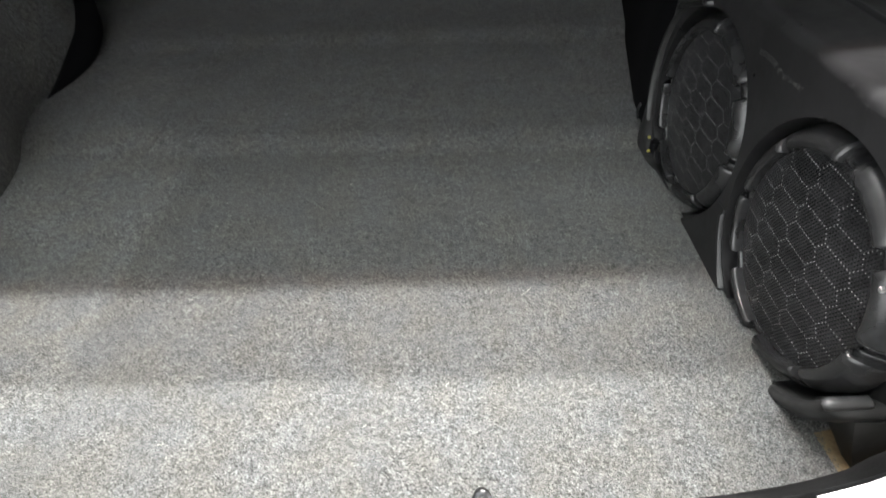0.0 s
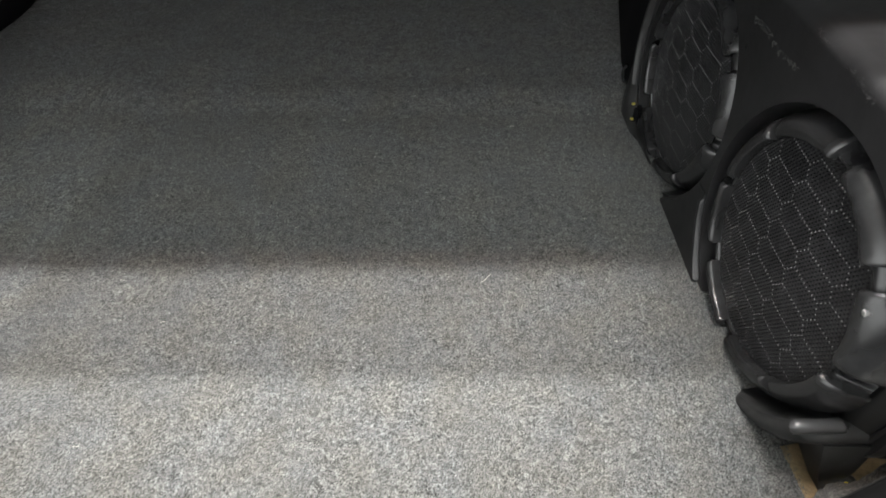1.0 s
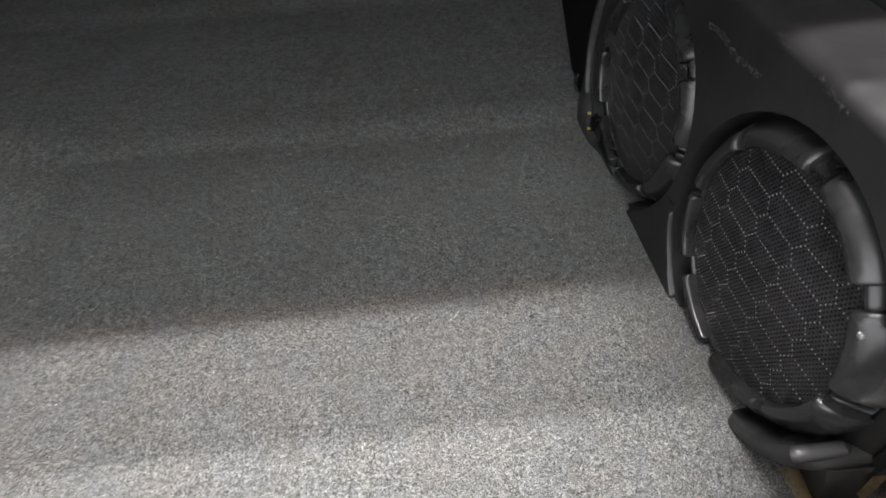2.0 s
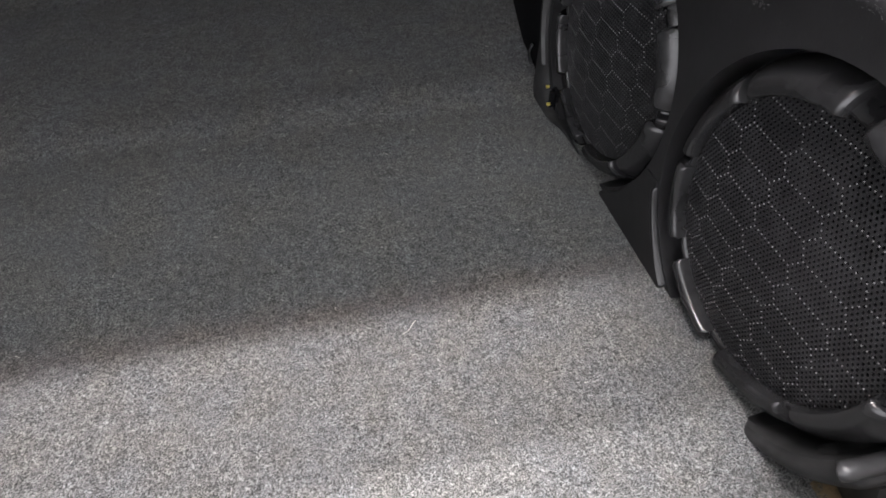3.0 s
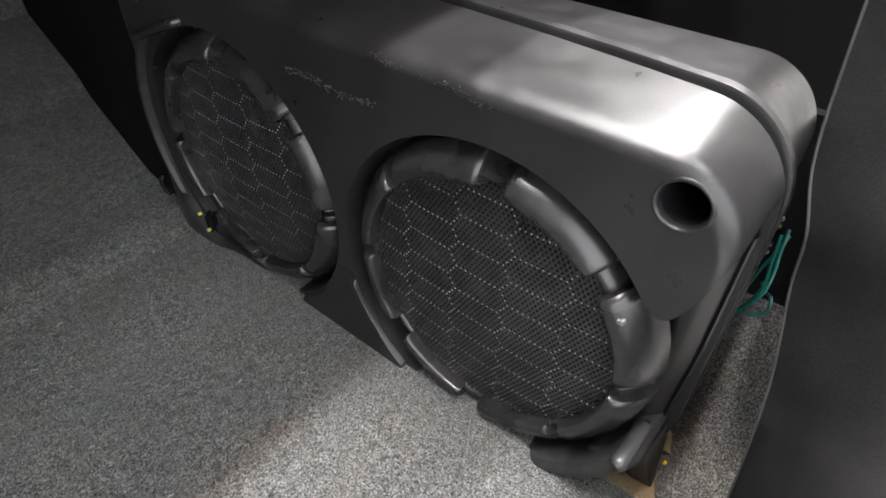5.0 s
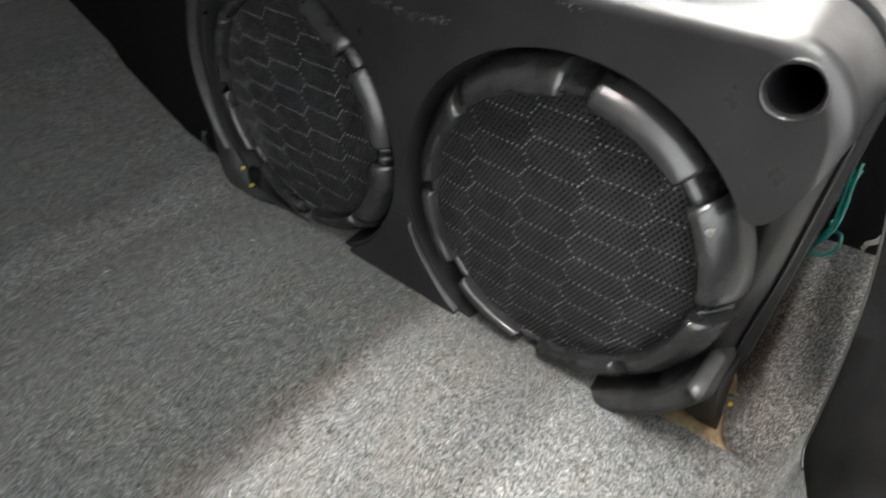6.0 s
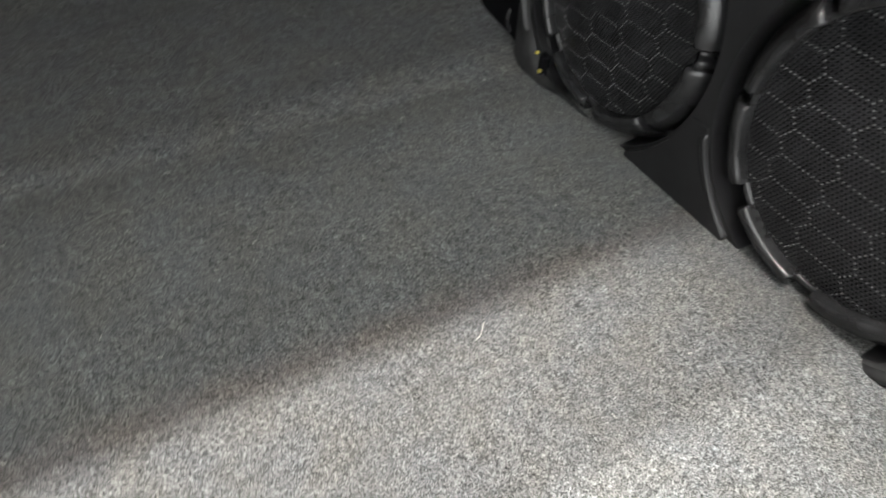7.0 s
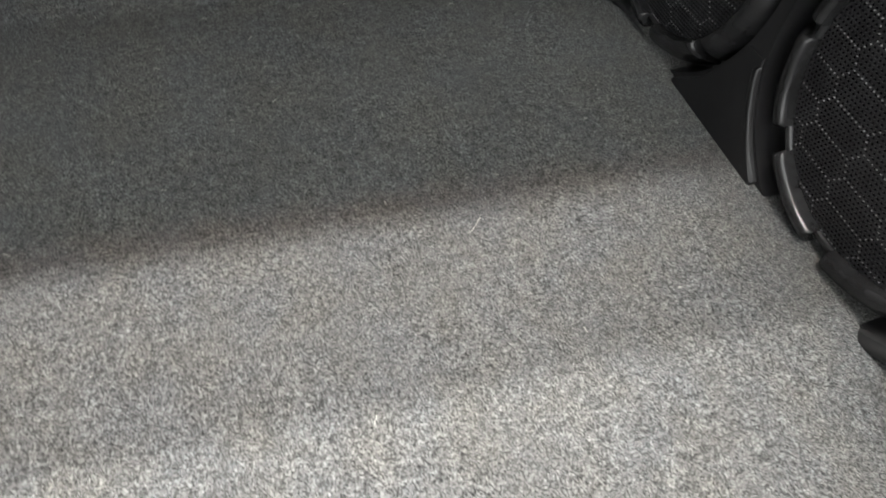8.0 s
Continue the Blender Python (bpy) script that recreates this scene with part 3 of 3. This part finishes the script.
SEGMENTS = ((-41, -5.5), (6, 36.5), (48, 82), (95, 132), (140.5, 177), (-174.5, -142.5), (-129.5, -97), (-84, -50))

PITCH, ROW = 0.0039, 0.0034


def dome(u, w):
    return -0.0095 + 0.006 * (1 - (u * u + w * w) / 0.0124)


def grille_mesh():
    """A domed sheet with staggered round holes."""
    verts, faces = [], []
    n = int(0.115 / ROW) + 1
    for j in range(-n, n + 1):
        for i in range(-n, n + 1):
            cx, cy = (i + 0.5 * (j % 2)) * PITCH, j * ROW
            if math.hypot(cx, cy) > 0.1122:
                continue
            k = len(verts)
            for a in range(8):
                c, d = math.cos(a * math.pi / 4), math.sin(a * math.pi / 4)
                q = 1 / max(abs(c), abs(d))
                x, y = cx + q * c * PITCH / 2, cy + q * d * ROW / 2
                verts.append((x, y, dome(x, y)))
            for r, h in ((0.00128, 0.0), (0.00118, -0.0009)):
                verts += [(cx + r * math.cos(a * math.pi / 4), cy + r * math.sin(a * math.pi / 4), dome(cx, cy) + h) for a in range(8)]
            for a in range(8):
                b = (a + 1) % 8
                faces.append((k + a, k + b, k + 8 + b, k + 8 + a))
                faces.append((k + 8 + a, k + 8 + b, k + 16 + b, k + 16 + a))
    data = bpy.data.meshes.new("grille")
    data.from_pydata(verts, [], faces)
    data.materials.append(GRILLE)
    return data


def honeycomb_mesh():
    """Rows of small bright studs along long flat hexagons."""
    spots = []

    def run(u0, v0, u1, v1):
        n = max(1, round(math.hypot(u1 - u0, v1 - v0) / 0.0042))
        spots.extend((u0 + (u1 - u0) * i / n, v0 + (v1 - v0) * i / n) for i in range(n))

    for k in range(-3, 4):
        uc = 0.0198 + 0.0473 * k
        sign = 1 if k % 2 else -1
        for j in range(-7, 8):
            v0 = -0.0055 + 0.023 * j
            right, left = (v0 + 0.0115, v0) if sign > 0 else (v0, v0 + 0.0115)
            run(uc + 0.004, right, uc + 0.0433, right)
            run(uc - 0.004, left, uc + 0.004, left + (0.0115 if right > left else -0.0115))
            run(uc + 0.004, right, uc - 0.004, right + (0.0115 if right > left else -0.0115))
    verts, faces, seen = [], [], set()
    for u, w in spots:
        key = (round(u / 0.002), round(w / 0.002))
        if key in seen or math.hypot(u, w) > 0.1095:
            continue
        seen.add(key)
        z = dome(u, w)
        k = len(verts)
        for r, h in ((0.00064, 0.0001), (0.00047, 0.00040)):
            verts += [(u + r * math.cos(a * math.pi / 3), w + r * math.sin(a * math.pi / 3), z + h) for a in range(6)]
        faces += [(k + a, k + (a + 1) % 6, k + 6 + (a + 1) % 6, k + 6 + a) for a in range(6)] + [tuple(range(k + 6, k + 12))]
    data = bpy.data.meshes.new("honeycomb_studs")
    data.from_pydata(verts, [], faces)
    data.materials.append(DOT)
    return data


GRILLE_MESH, STUDS = grille_mesh(), honeycomb_mesh()
for y in (0.0, SPAN):
    m = ring_pose(y)
    speaker = arc_part("loudspeaker", BASE, 0, 360, RING, sub, m, "black loudspeaker surround", 120, 0)
    for a0, a1 in SEGMENTS:
        arc_part("ring_segment", SEGMENT, a0, a1, RING, speaker, m)
    put_mesh("grille", GRILLE_MESH, None, GRILLE, speaker, m, "perforated black steel grille")
    studs = put_mesh("honeycomb_studs", STUDS, None, DOT, speaker, m, "bright studs in a honeycomb")
    tagged(studs, kind="stuff")
    cone = [[(r * math.cos(k * math.pi / 24), r * math.sin(k * math.pi / 24), n) for k in range(48)] for r, n in ((0.1125, -0.024), (0.098, -0.019), (0.09, -0.022), (0.04, -0.027), (0.038, -0.022), (0.001, -0.018))]
    v, f = loft(cone, True)
    put_mesh("cone", v, f, DARK, speaker, m)
    if y == 0:
        v, f = star_head(0.1045, 0.0622, 0.0014, 0.0029)
        put_mesh("screw", v, f, CHROME, speaker, m, "bright star-headed screw")

# Bumper arcs round the speakers: the foot under the near one, its mirror at the far end, and the rib between.
LOBE = smooth_profile([(0.1400, -0.058), (0.1400, 0.000), (0.1415, 0.006), (0.1465, 0.0095), (0.1530, 0.0080), (0.1585, 0.001), (0.1605, -0.010), (0.1605, -0.058)], 18)
RIB = smooth_profile([(0.1430, -0.02), (0.1430, 0.002), (0.1448, 0.0045), (0.1472, 0.005), (0.1496, 0.003), (0.1503, -0.004), (0.1503, -0.02)], 12)
m0, m1 = ring_pose(0.0), ring_pose(SPAN)


def bumper(m, side):
    """A rounded foot that follows the speaker from below and ends at the corner."""
    loops = []
    for i in range(61):
        a = -65 + 43 * i / 60
        k = math.sqrt(max(0.02, 1 - max(0, (-59 - a) / 6.1) ** 2 - max(0, (a + 26) / 4.1) ** 2))
        drop = 0.004 * step((a + 40) / 18)
        thin = 1 - 0.5 * step((-44 - a) / 19)
        spread = {r: 0.1475 + (r - 0.1475) * k * (thin if r > 0.1475 else 1) for r, n in LOBE}
        loops.append([m @ Vector((side * spread[r] * math.cos(radians(a)), spread[r] * math.sin(radians(a)), max(-0.058, -0.058 + (n + 0.058) * (0.6 + 0.4 * k) - drop))) for r, n in LOBE])
    v, f = loft(loops, True, True, True)
    return put_mesh("foot", v, f, RUBBER, sub, label="curved black foot under the speaker", sharp=50)


bumper(m0, 1)
# The foot turns the corner and goes on along the end of the enclosure.
rim = [(p.x, p.y) for p in curve_points([(0.108, -0.084, 0), (0.120, -0.0725, 0), (0.130, -0.0635, 0), (0.1365, -0.0600, 0), (0.1395, -0.0640, 0), (0.1395, -0.076, 0), (0.136, -0.087, 0), (0.126, -0.094, 0), (0.113, -0.096, 0), (0.106, -0.091, 0)], 36)]
loops = []
for n, k in ((-0.0055, 0.5), (-0.0065, 0.78), (-0.0095, 0.93), (-0.015, 1.0), (-0.034, 1.0), (-0.058, 0.97)):
    loops.append([m0 @ Vector((0.124 + (u - 0.124) * k, -0.078 + (w + 0.078) * k, n)) for u, w in rim])
v, f = loft(loops, True, True, True)
put_mesh("foot_corner", v, f, RUBBER, sub, sharp=50)
for m, k in ((m0, 1),):
    bar = [m @ Vector((k * u, w, n)) for u, w, n in ((0.1335, -0.0580, 0.0105), (0.1342, -0.0570, 0.0085), (0.1352, -0.0555, -0.004), (0.1354, -0.0545, -0.016), (0.1354, -0.0535, -0.0275), (0.1352, -0.0530, -0.0290))]
    v, f = tube(curve_points(bar, 14), 0.0066, 14, [0.35, 0.78, 0.95] + [1.0] * 10 + [0.86])
    put_mesh("clip", v, f, WORN, sub, label="rubbed grey rod of a clip")
arc_part("rib", RIB, -158, -123, SHELL, sub, m0, "raised rib beside the speaker")
# At the far end a long rib runs round the outer side of the speaker, over a black skirt that reaches the floor.
FAR_RIB = [(r + 0.0095, n + 0.003) for r, n in RIB]
arc_part("rib", FAR_RIB, -149, -224, RUBBER, sub, m1, "long raised rib beside the speaker")
loops = []
for i in range(33):
    a = radians(-88 - 92 * i / 32)
    p = m1 @ Vector((0.1385 * math.cos(a), 0.1385 * math.sin(a), -0.012))
    q = m1 @ Vector((0.1500 * math.cos(a), 0.1500 * math.sin(a), 0.001))
    q = Vector((q.x, min(q.y, 0.452), max(q.z, 0.004)))
    out = step((i - 3) / 9)
    fall = Vector((q.x + 0.002 + (-0.021 - q.x + 0.012 * step((q.y - 0.41) / 0.05)) * out, q.y + 0.004 * step((i - 10) / 20), 0.002))
    mid = q.lerp(fall, 0.5) + Vector((-0.003, 0, 0))
    loops.append([p, q, q.lerp(mid, 0.5) + Vector((-0.001, 0, 0)), mid, fall])
v, f = loft(loops, False)
put_mesh("skirt", v, f, RUBBER, sub, label="matt black skirt under the speaker", sharp=60)
v, f = tube(curve_points([(-0.0120, 0.4560, 0.030), (-0.0150, 0.4575, 0.040), (-0.0155, 0.4580, 0.050), (-0.012, 0.4575, 0.058)], 10), 0.0028, 10)
put_mesh("clip", v, f, RING, sub)
bar = [m1 @ Vector(p) for p in ((-0.1185, 0.1080, -0.010), (-0.1170, 0.1085, 0.004), (-0.1130, 0.1100, 0.0085), (-0.085, 0.1215, 0.0085), (-0.050, 0.1350, 0.0070), (-0.043, 0.1375, 0.003), (-0.041, 0.1380, -0.008))]
v, f = tube(curve_points(bar, 26), 0.0046, 12)
put_mesh("clip", v, f, RING, sub)
# The plate between the speakers bellies out towards its foot.
outline = []
for k in range(13):
    a = radians(-118 - 44 * k / 12)
    outline.append((-0.1437 * math.cos(a), RZ + 0.1437 * math.sin(a)))
left = [(SPAN - y, z) for y, z in reversed(outline)]
ring = [q for q in outline + left if q[1] > 0.0015]
ring = [(ring[0][0], 0.001)] + ring + [(ring[-1][0], 0.001)]
loops = []
for d in (0.0, 0.002, 0.02):
    loops.append([((z - RZ) * LEAN_BACK - (0.0005 + 0.0065 * ((0.11 - min(z, 0.11)) / 0.11) ** 1.3) + d, SPAN / 2 + (y - SPAN / 2) * (0.98 if d == 0 else 1.0), z) for y, z in ring])
v, f = loft(loops, True, True, False)
put_mesh("centre_plate", v, f, SHELL, sub)
# A smooth rounded band in the hollow at the outer corner, with a thin bead along the seam.
# Its near-black colour paints the shade of the hollow.
loops = []
for i in range(25):
    w = -0.078 + 0.194 * i / 24
    edge = 0.1490 - 0.004 * step((0.03 - w) / 0.1)
    loops.append([m0 @ Vector((0.108 + (edge - 0.108) * a, w, n + 0.008 * step((w - 0.05) / 0.06) * (1 - a))) for a, n in
                  ((0.0, -0.047), (0.2, -0.0430), (0.35, -0.0385), (0.48, -0.0360), (0.60, -0.0362), (0.72, -0.0400), (0.82, -0.0455), (0.89, -0.0505), (0.92, -0.0535), (0.94, -0.0525), (0.965, -0.0520), (0.985, -0.0530), (1.0, -0.0575))])
v, f = loft(loops, False)
put_mesh("corner_band", v, f, GASKET_AND_SHADE, sub, label="rounded band at the corner, coloured blacker for the shade in its hollow", sharp=60)
# Rounded lips of the two ports; matt black sleeves paint the shade inside them.
for m, k in ((m0, 1), (m1, -1)):
    loops = [[m @ Vector((k * PORT_U + r * math.cos(a * math.pi / 20), PORT_W + r * math.sin(a * math.pi / 20), n)) for a in range(40)] for r, n in ((0.0130, -0.0055), (0.0126, -0.0048), (0.0122, -0.006), (0.0122, -0.075), (0.001, -0.075))]
    v, f = loft(loops, True)
    port = put_mesh("port", v, f, DARK, sub, label="matt black sleeve painting the dark inside of the port")
    loops = [[m @ Vector((k * PORT_U + r * math.cos(a * math.pi / 24), PORT_W + r * math.sin(a * math.pi / 24), n)) for a in range(48)] for r, n in ((0.0126, -0.006), (0.0127, -0.0030), (0.0131, -0.0012), (0.0137, -0.0001), (0.0144, 0.0004), (0.0153, 0.0002), (0.0160, -0.0008))]
    v, f = loft(loops, True)
    put_mesh("lip", v, f, SHELL, port, label="rounded lip of the port", sharp=80)
# Small triangular heel of the foot.
heel = [[(0.012, -0.105, 0.035), (0.016, -0.146, 0.055), (0.06, -0.148, 0.055), (0.06, -0.105, 0.035)], [(0.024, -0.118, 0.010), (0.028, -0.152, 0.012), (0.06, -0.152, 0.012), (0.06, -0.118, 0.010)], [(0.034, -0.142, -0.012), (0.037, -0.158, -0.014), (0.048, -0.157, -0.014), (0.048, -0.142, -0.012)]]
v, f = loft(heel, True, True, True)
put_mesh("heel", v, f, RUBBER, sub)

# Worn print on the face: two lines of writing that cannot be read.
random.seed(5)
for y0, y1, z, h, n in ((0.190, 0.094, 0.2625, 0.006, 9),):
    for i in range(n):
        yc = y0 + (y1 - y0) * (i + 0.5) / n
        w = abs(y1 - y0) / n * 0.36
        for j in range(13):
            a = random.uniform(-1, 1) * w * 1.1
            b = z + random.uniform(-1, 1) * h * 0.5 + 0.002 * math.sin(i * 0.9)
            s = random.uniform(0.00018, 0.00042)
            xf = (b - RZ) * LEAN_BACK
            v, f = box_verts(xf - 0.0006, xf + 0.0004, yc + a - s * 1.6, yc + a + s * 1.6, b - s, b + s, 0)
            if j == 0:
                allv, allf = [], []
            n0 = len(allv)
            allv += v
            allf += [tuple(k + n0 for k in q) for q in f]
        put_mesh("print_mark", allv, allf, PRINT, sub)

# Pale scuffs along the front edge of the top.
for y, z, n in ((0.094, 0.2975, 16), (0.080, 0.2965, 14), (0.0645, 0.2960, 5), (0.036, 0.2960, 22), (0.022, 0.2950, 30), (0.006, 0.2930, 18)):
    allv, allf = [], []
    for j in range(n):
        a, b, r = y + random.gauss(0, 0.005), z + random.gauss(0, 0.0013), random.uniform(0.00008, 0.00026)
        xf = (b - RZ) * LEAN_BACK + max(0, b - 0.292) * 0.25
        v, f = box_verts(xf - 0.0006, xf + 0.004, a - r * 2, a + r * 2, b - r * 0.6, b + r * 0.6, 0)
        n0 = len(allv)
        allv += v
        allf += [tuple(k + n0 for k in q) for q in f]
    put_mesh("scuff", allv, allf, SCUFF, sub)

# The enclosure stands a little askew, its far end nearer to the middle of the boot.
sub.matrix_basis = Matrix.Translation((0, -0.001, -0.0015)) @ Matrix.Rotation(0.0245, 4, "Z") @ Matrix.Rotation(0.008, 4, "X") @ sub.matrix_basis

# ---- small things ----
# Yellow-tipped plug and sleeve in the tear.
plug = thing("cable_plug", (0.065, -0.157, -0.03), "black cable plug with a yellow tip under the torn carpet", "plug")
sleeve = [(0.070, -0.150, -0.018), (0.065, -0.1535, -0.010), (0.0605, -0.1565, -0.0035), (0.0600, -0.1570, -0.0030)]
v, f = tube(sleeve, 0.0085, 16, [1.0, 1.0, 1.0, 0.75])
put_mesh("sleeve", v, f, RUBBER, plug)
v, f = tube([(0.0600, -0.1570, -0.0030), (0.0588, -0.1578, -0.0014), (0.0584, -0.1581, -0.0010)], 0.0019, 10, [1.0, 1.0, 0.6])
put_mesh("tip", v, f, YELLOW, plug, label="yellow tip")

# Green cable looped behind the enclosure.
cable = thing("green_cable", (0.172, -0.155, 0.075), "loops of green cable lying on the turned-up carpet", "cable")
for pts in ([(0.202, -0.155, 0.156), (0.196, -0.1571, 0.1356), (0.190, -0.1595, 0.122), (0.182, -0.1601, 0.1057), (0.177, -0.1539, 0.0891), (0.174, -0.1466, 0.0791), (0.172, -0.140, 0.076)],
            [(0.203, -0.157, 0.150), (0.197, -0.1540, 0.1330), (0.196, -0.1490, 0.1133), (0.188, -0.1462, 0.0925), (0.176, -0.1456, 0.0767), (0.170, -0.143, 0.074)],
            [(0.172, -0.1440, 0.078), (0.174, -0.1522, 0.0815), (0.176, -0.1619, 0.0832), (0.178, -0.1685, 0.0925), (0.182, -0.1663, 0.1023), (0.186, -0.1596, 0.1028), (0.192, -0.155, 0.106)],
            [(0.200, -0.152, 0.150), (0.194, -0.1550, 0.125), (0.186, -0.1575, 0.1075), (0.179, -0.1530, 0.0905), (0.174, -0.1475, 0.0810), (0.170, -0.142, 0.078)]):
    v, f = tube(curve_points(pts, 60), 0.0014, 8)
    put_mesh("strand", v, f, CABLE, cable)

# A torn shred of pale backing stands up behind the cable.
top = curve_points([(0.192, -0.182, 0.093), (0.190, -0.183, 0.099), (0.191, -0.187, 0.104), (0.190, -0.190, 0.110), (0.192, -0.194, 0.112)], 12)
loops = [[p + Vector((0.0004 * math.sin(k * 2.1), -0.0007 * math.sin(k * 1.3) - w * 0.0030, -w * (0.0042 - 0.00025 * k))) for k, p in enumerate(top)] for w in (0, 0.33, 0.66, 1)]
loops += [[p + Vector((0.0008, 0, 0)) for p in loop] for loop in reversed(loops)]
v, f = loft(loops + [loops[0]], False)
tagged(put_mesh("backing_shred", v, f, SHRED, sharp=50), "torn pale shred of carpet backing beside the green cable", "shred")

# Pale plastic clips on the dark wall behind the enclosure.
for y, z, r in ((-0.1458, 0.1617, 0.0030), (-0.1456, 0.1544, 0.0034), (-0.1461, 0.1345, 0.0026), (-0.1456, 0.1265, 0.0031)):
    v, f = tube([(0.2055, 0, 0), (0.2035, 0, 0), (0.2028, 0, 0)], r, 14, [1.0, 1.0, 0.6])
    ob = put_mesh("plastic_clip", v, f, CLIP, None, Matrix.Translation((0, y, z)))
    tagged(ob, "small pale plastic clip on the dark side wall", "clip", "clips on the side wall")

# Brass terminal screws at the far foot.
terminal = thing("speaker_terminal", (-0.016, 0.392, 0.0), "black speaker terminal with two brass screws at the enclosure", "terminal")
v, f = box_verts(-0.0200, -0.006, 0.376, 0.392, 0.001, 0.034, 0.005)
put_mesh("block", v, f, DARK, terminal)
for x, y, z in ((-0.0228, 0.3885, 0.0345), (-0.0225, 0.3800, 0.0140)):
    v, f = tube([(x + 0.002, y, z), (x - 0.0018, y, z + 0.0004), (x - 0.0022, y, z + 0.0004)], 0.0020, 10, [1.0, 1.0, 0.6])
    put_mesh("brass_screw", v, f, BRASS, terminal)

# Lint on the carpet.
random.seed(11)
hairs = [(-0.2537, 0.080, 40, 0.0095), (-0.2011, 0.3827, 10, 0.003), (-0.5363, 0.2083, 80, 0.003), (-0.3045, 0.2204, 30, 0.003)]
hairs += [(random.uniform(-0.75, -0.06), random.uniform(-0.15, 0.55), random.uniform(0, 180), random.uniform(0.001, 0.0035)) for _ in range(46)]
for x, y, a, size in hairs:
    d = Vector((math.cos(radians(a)), math.sin(radians(a)), 0))
    e = Vector((-d.y, d.x, 0))
    z = carpet_height(x, y) + 0.0008
    c = Vector((x, y, z))
    v, f = tube(curve_points([c - d * size, c - d * size * 0.3 + e * size * (0.25 if size < 0.005 else -0.14), c + d * size * 0.4 + Vector((0, 0, size * 0.1)), c + d * size + e * size * (0.3 if size < 0.005 else 0.1)], 8), 0.00022, 5)
    tagged(put_mesh("lint", v, f, LINT), "pale thread of lint on the grey carpet", "lint", "lint on the carpet")
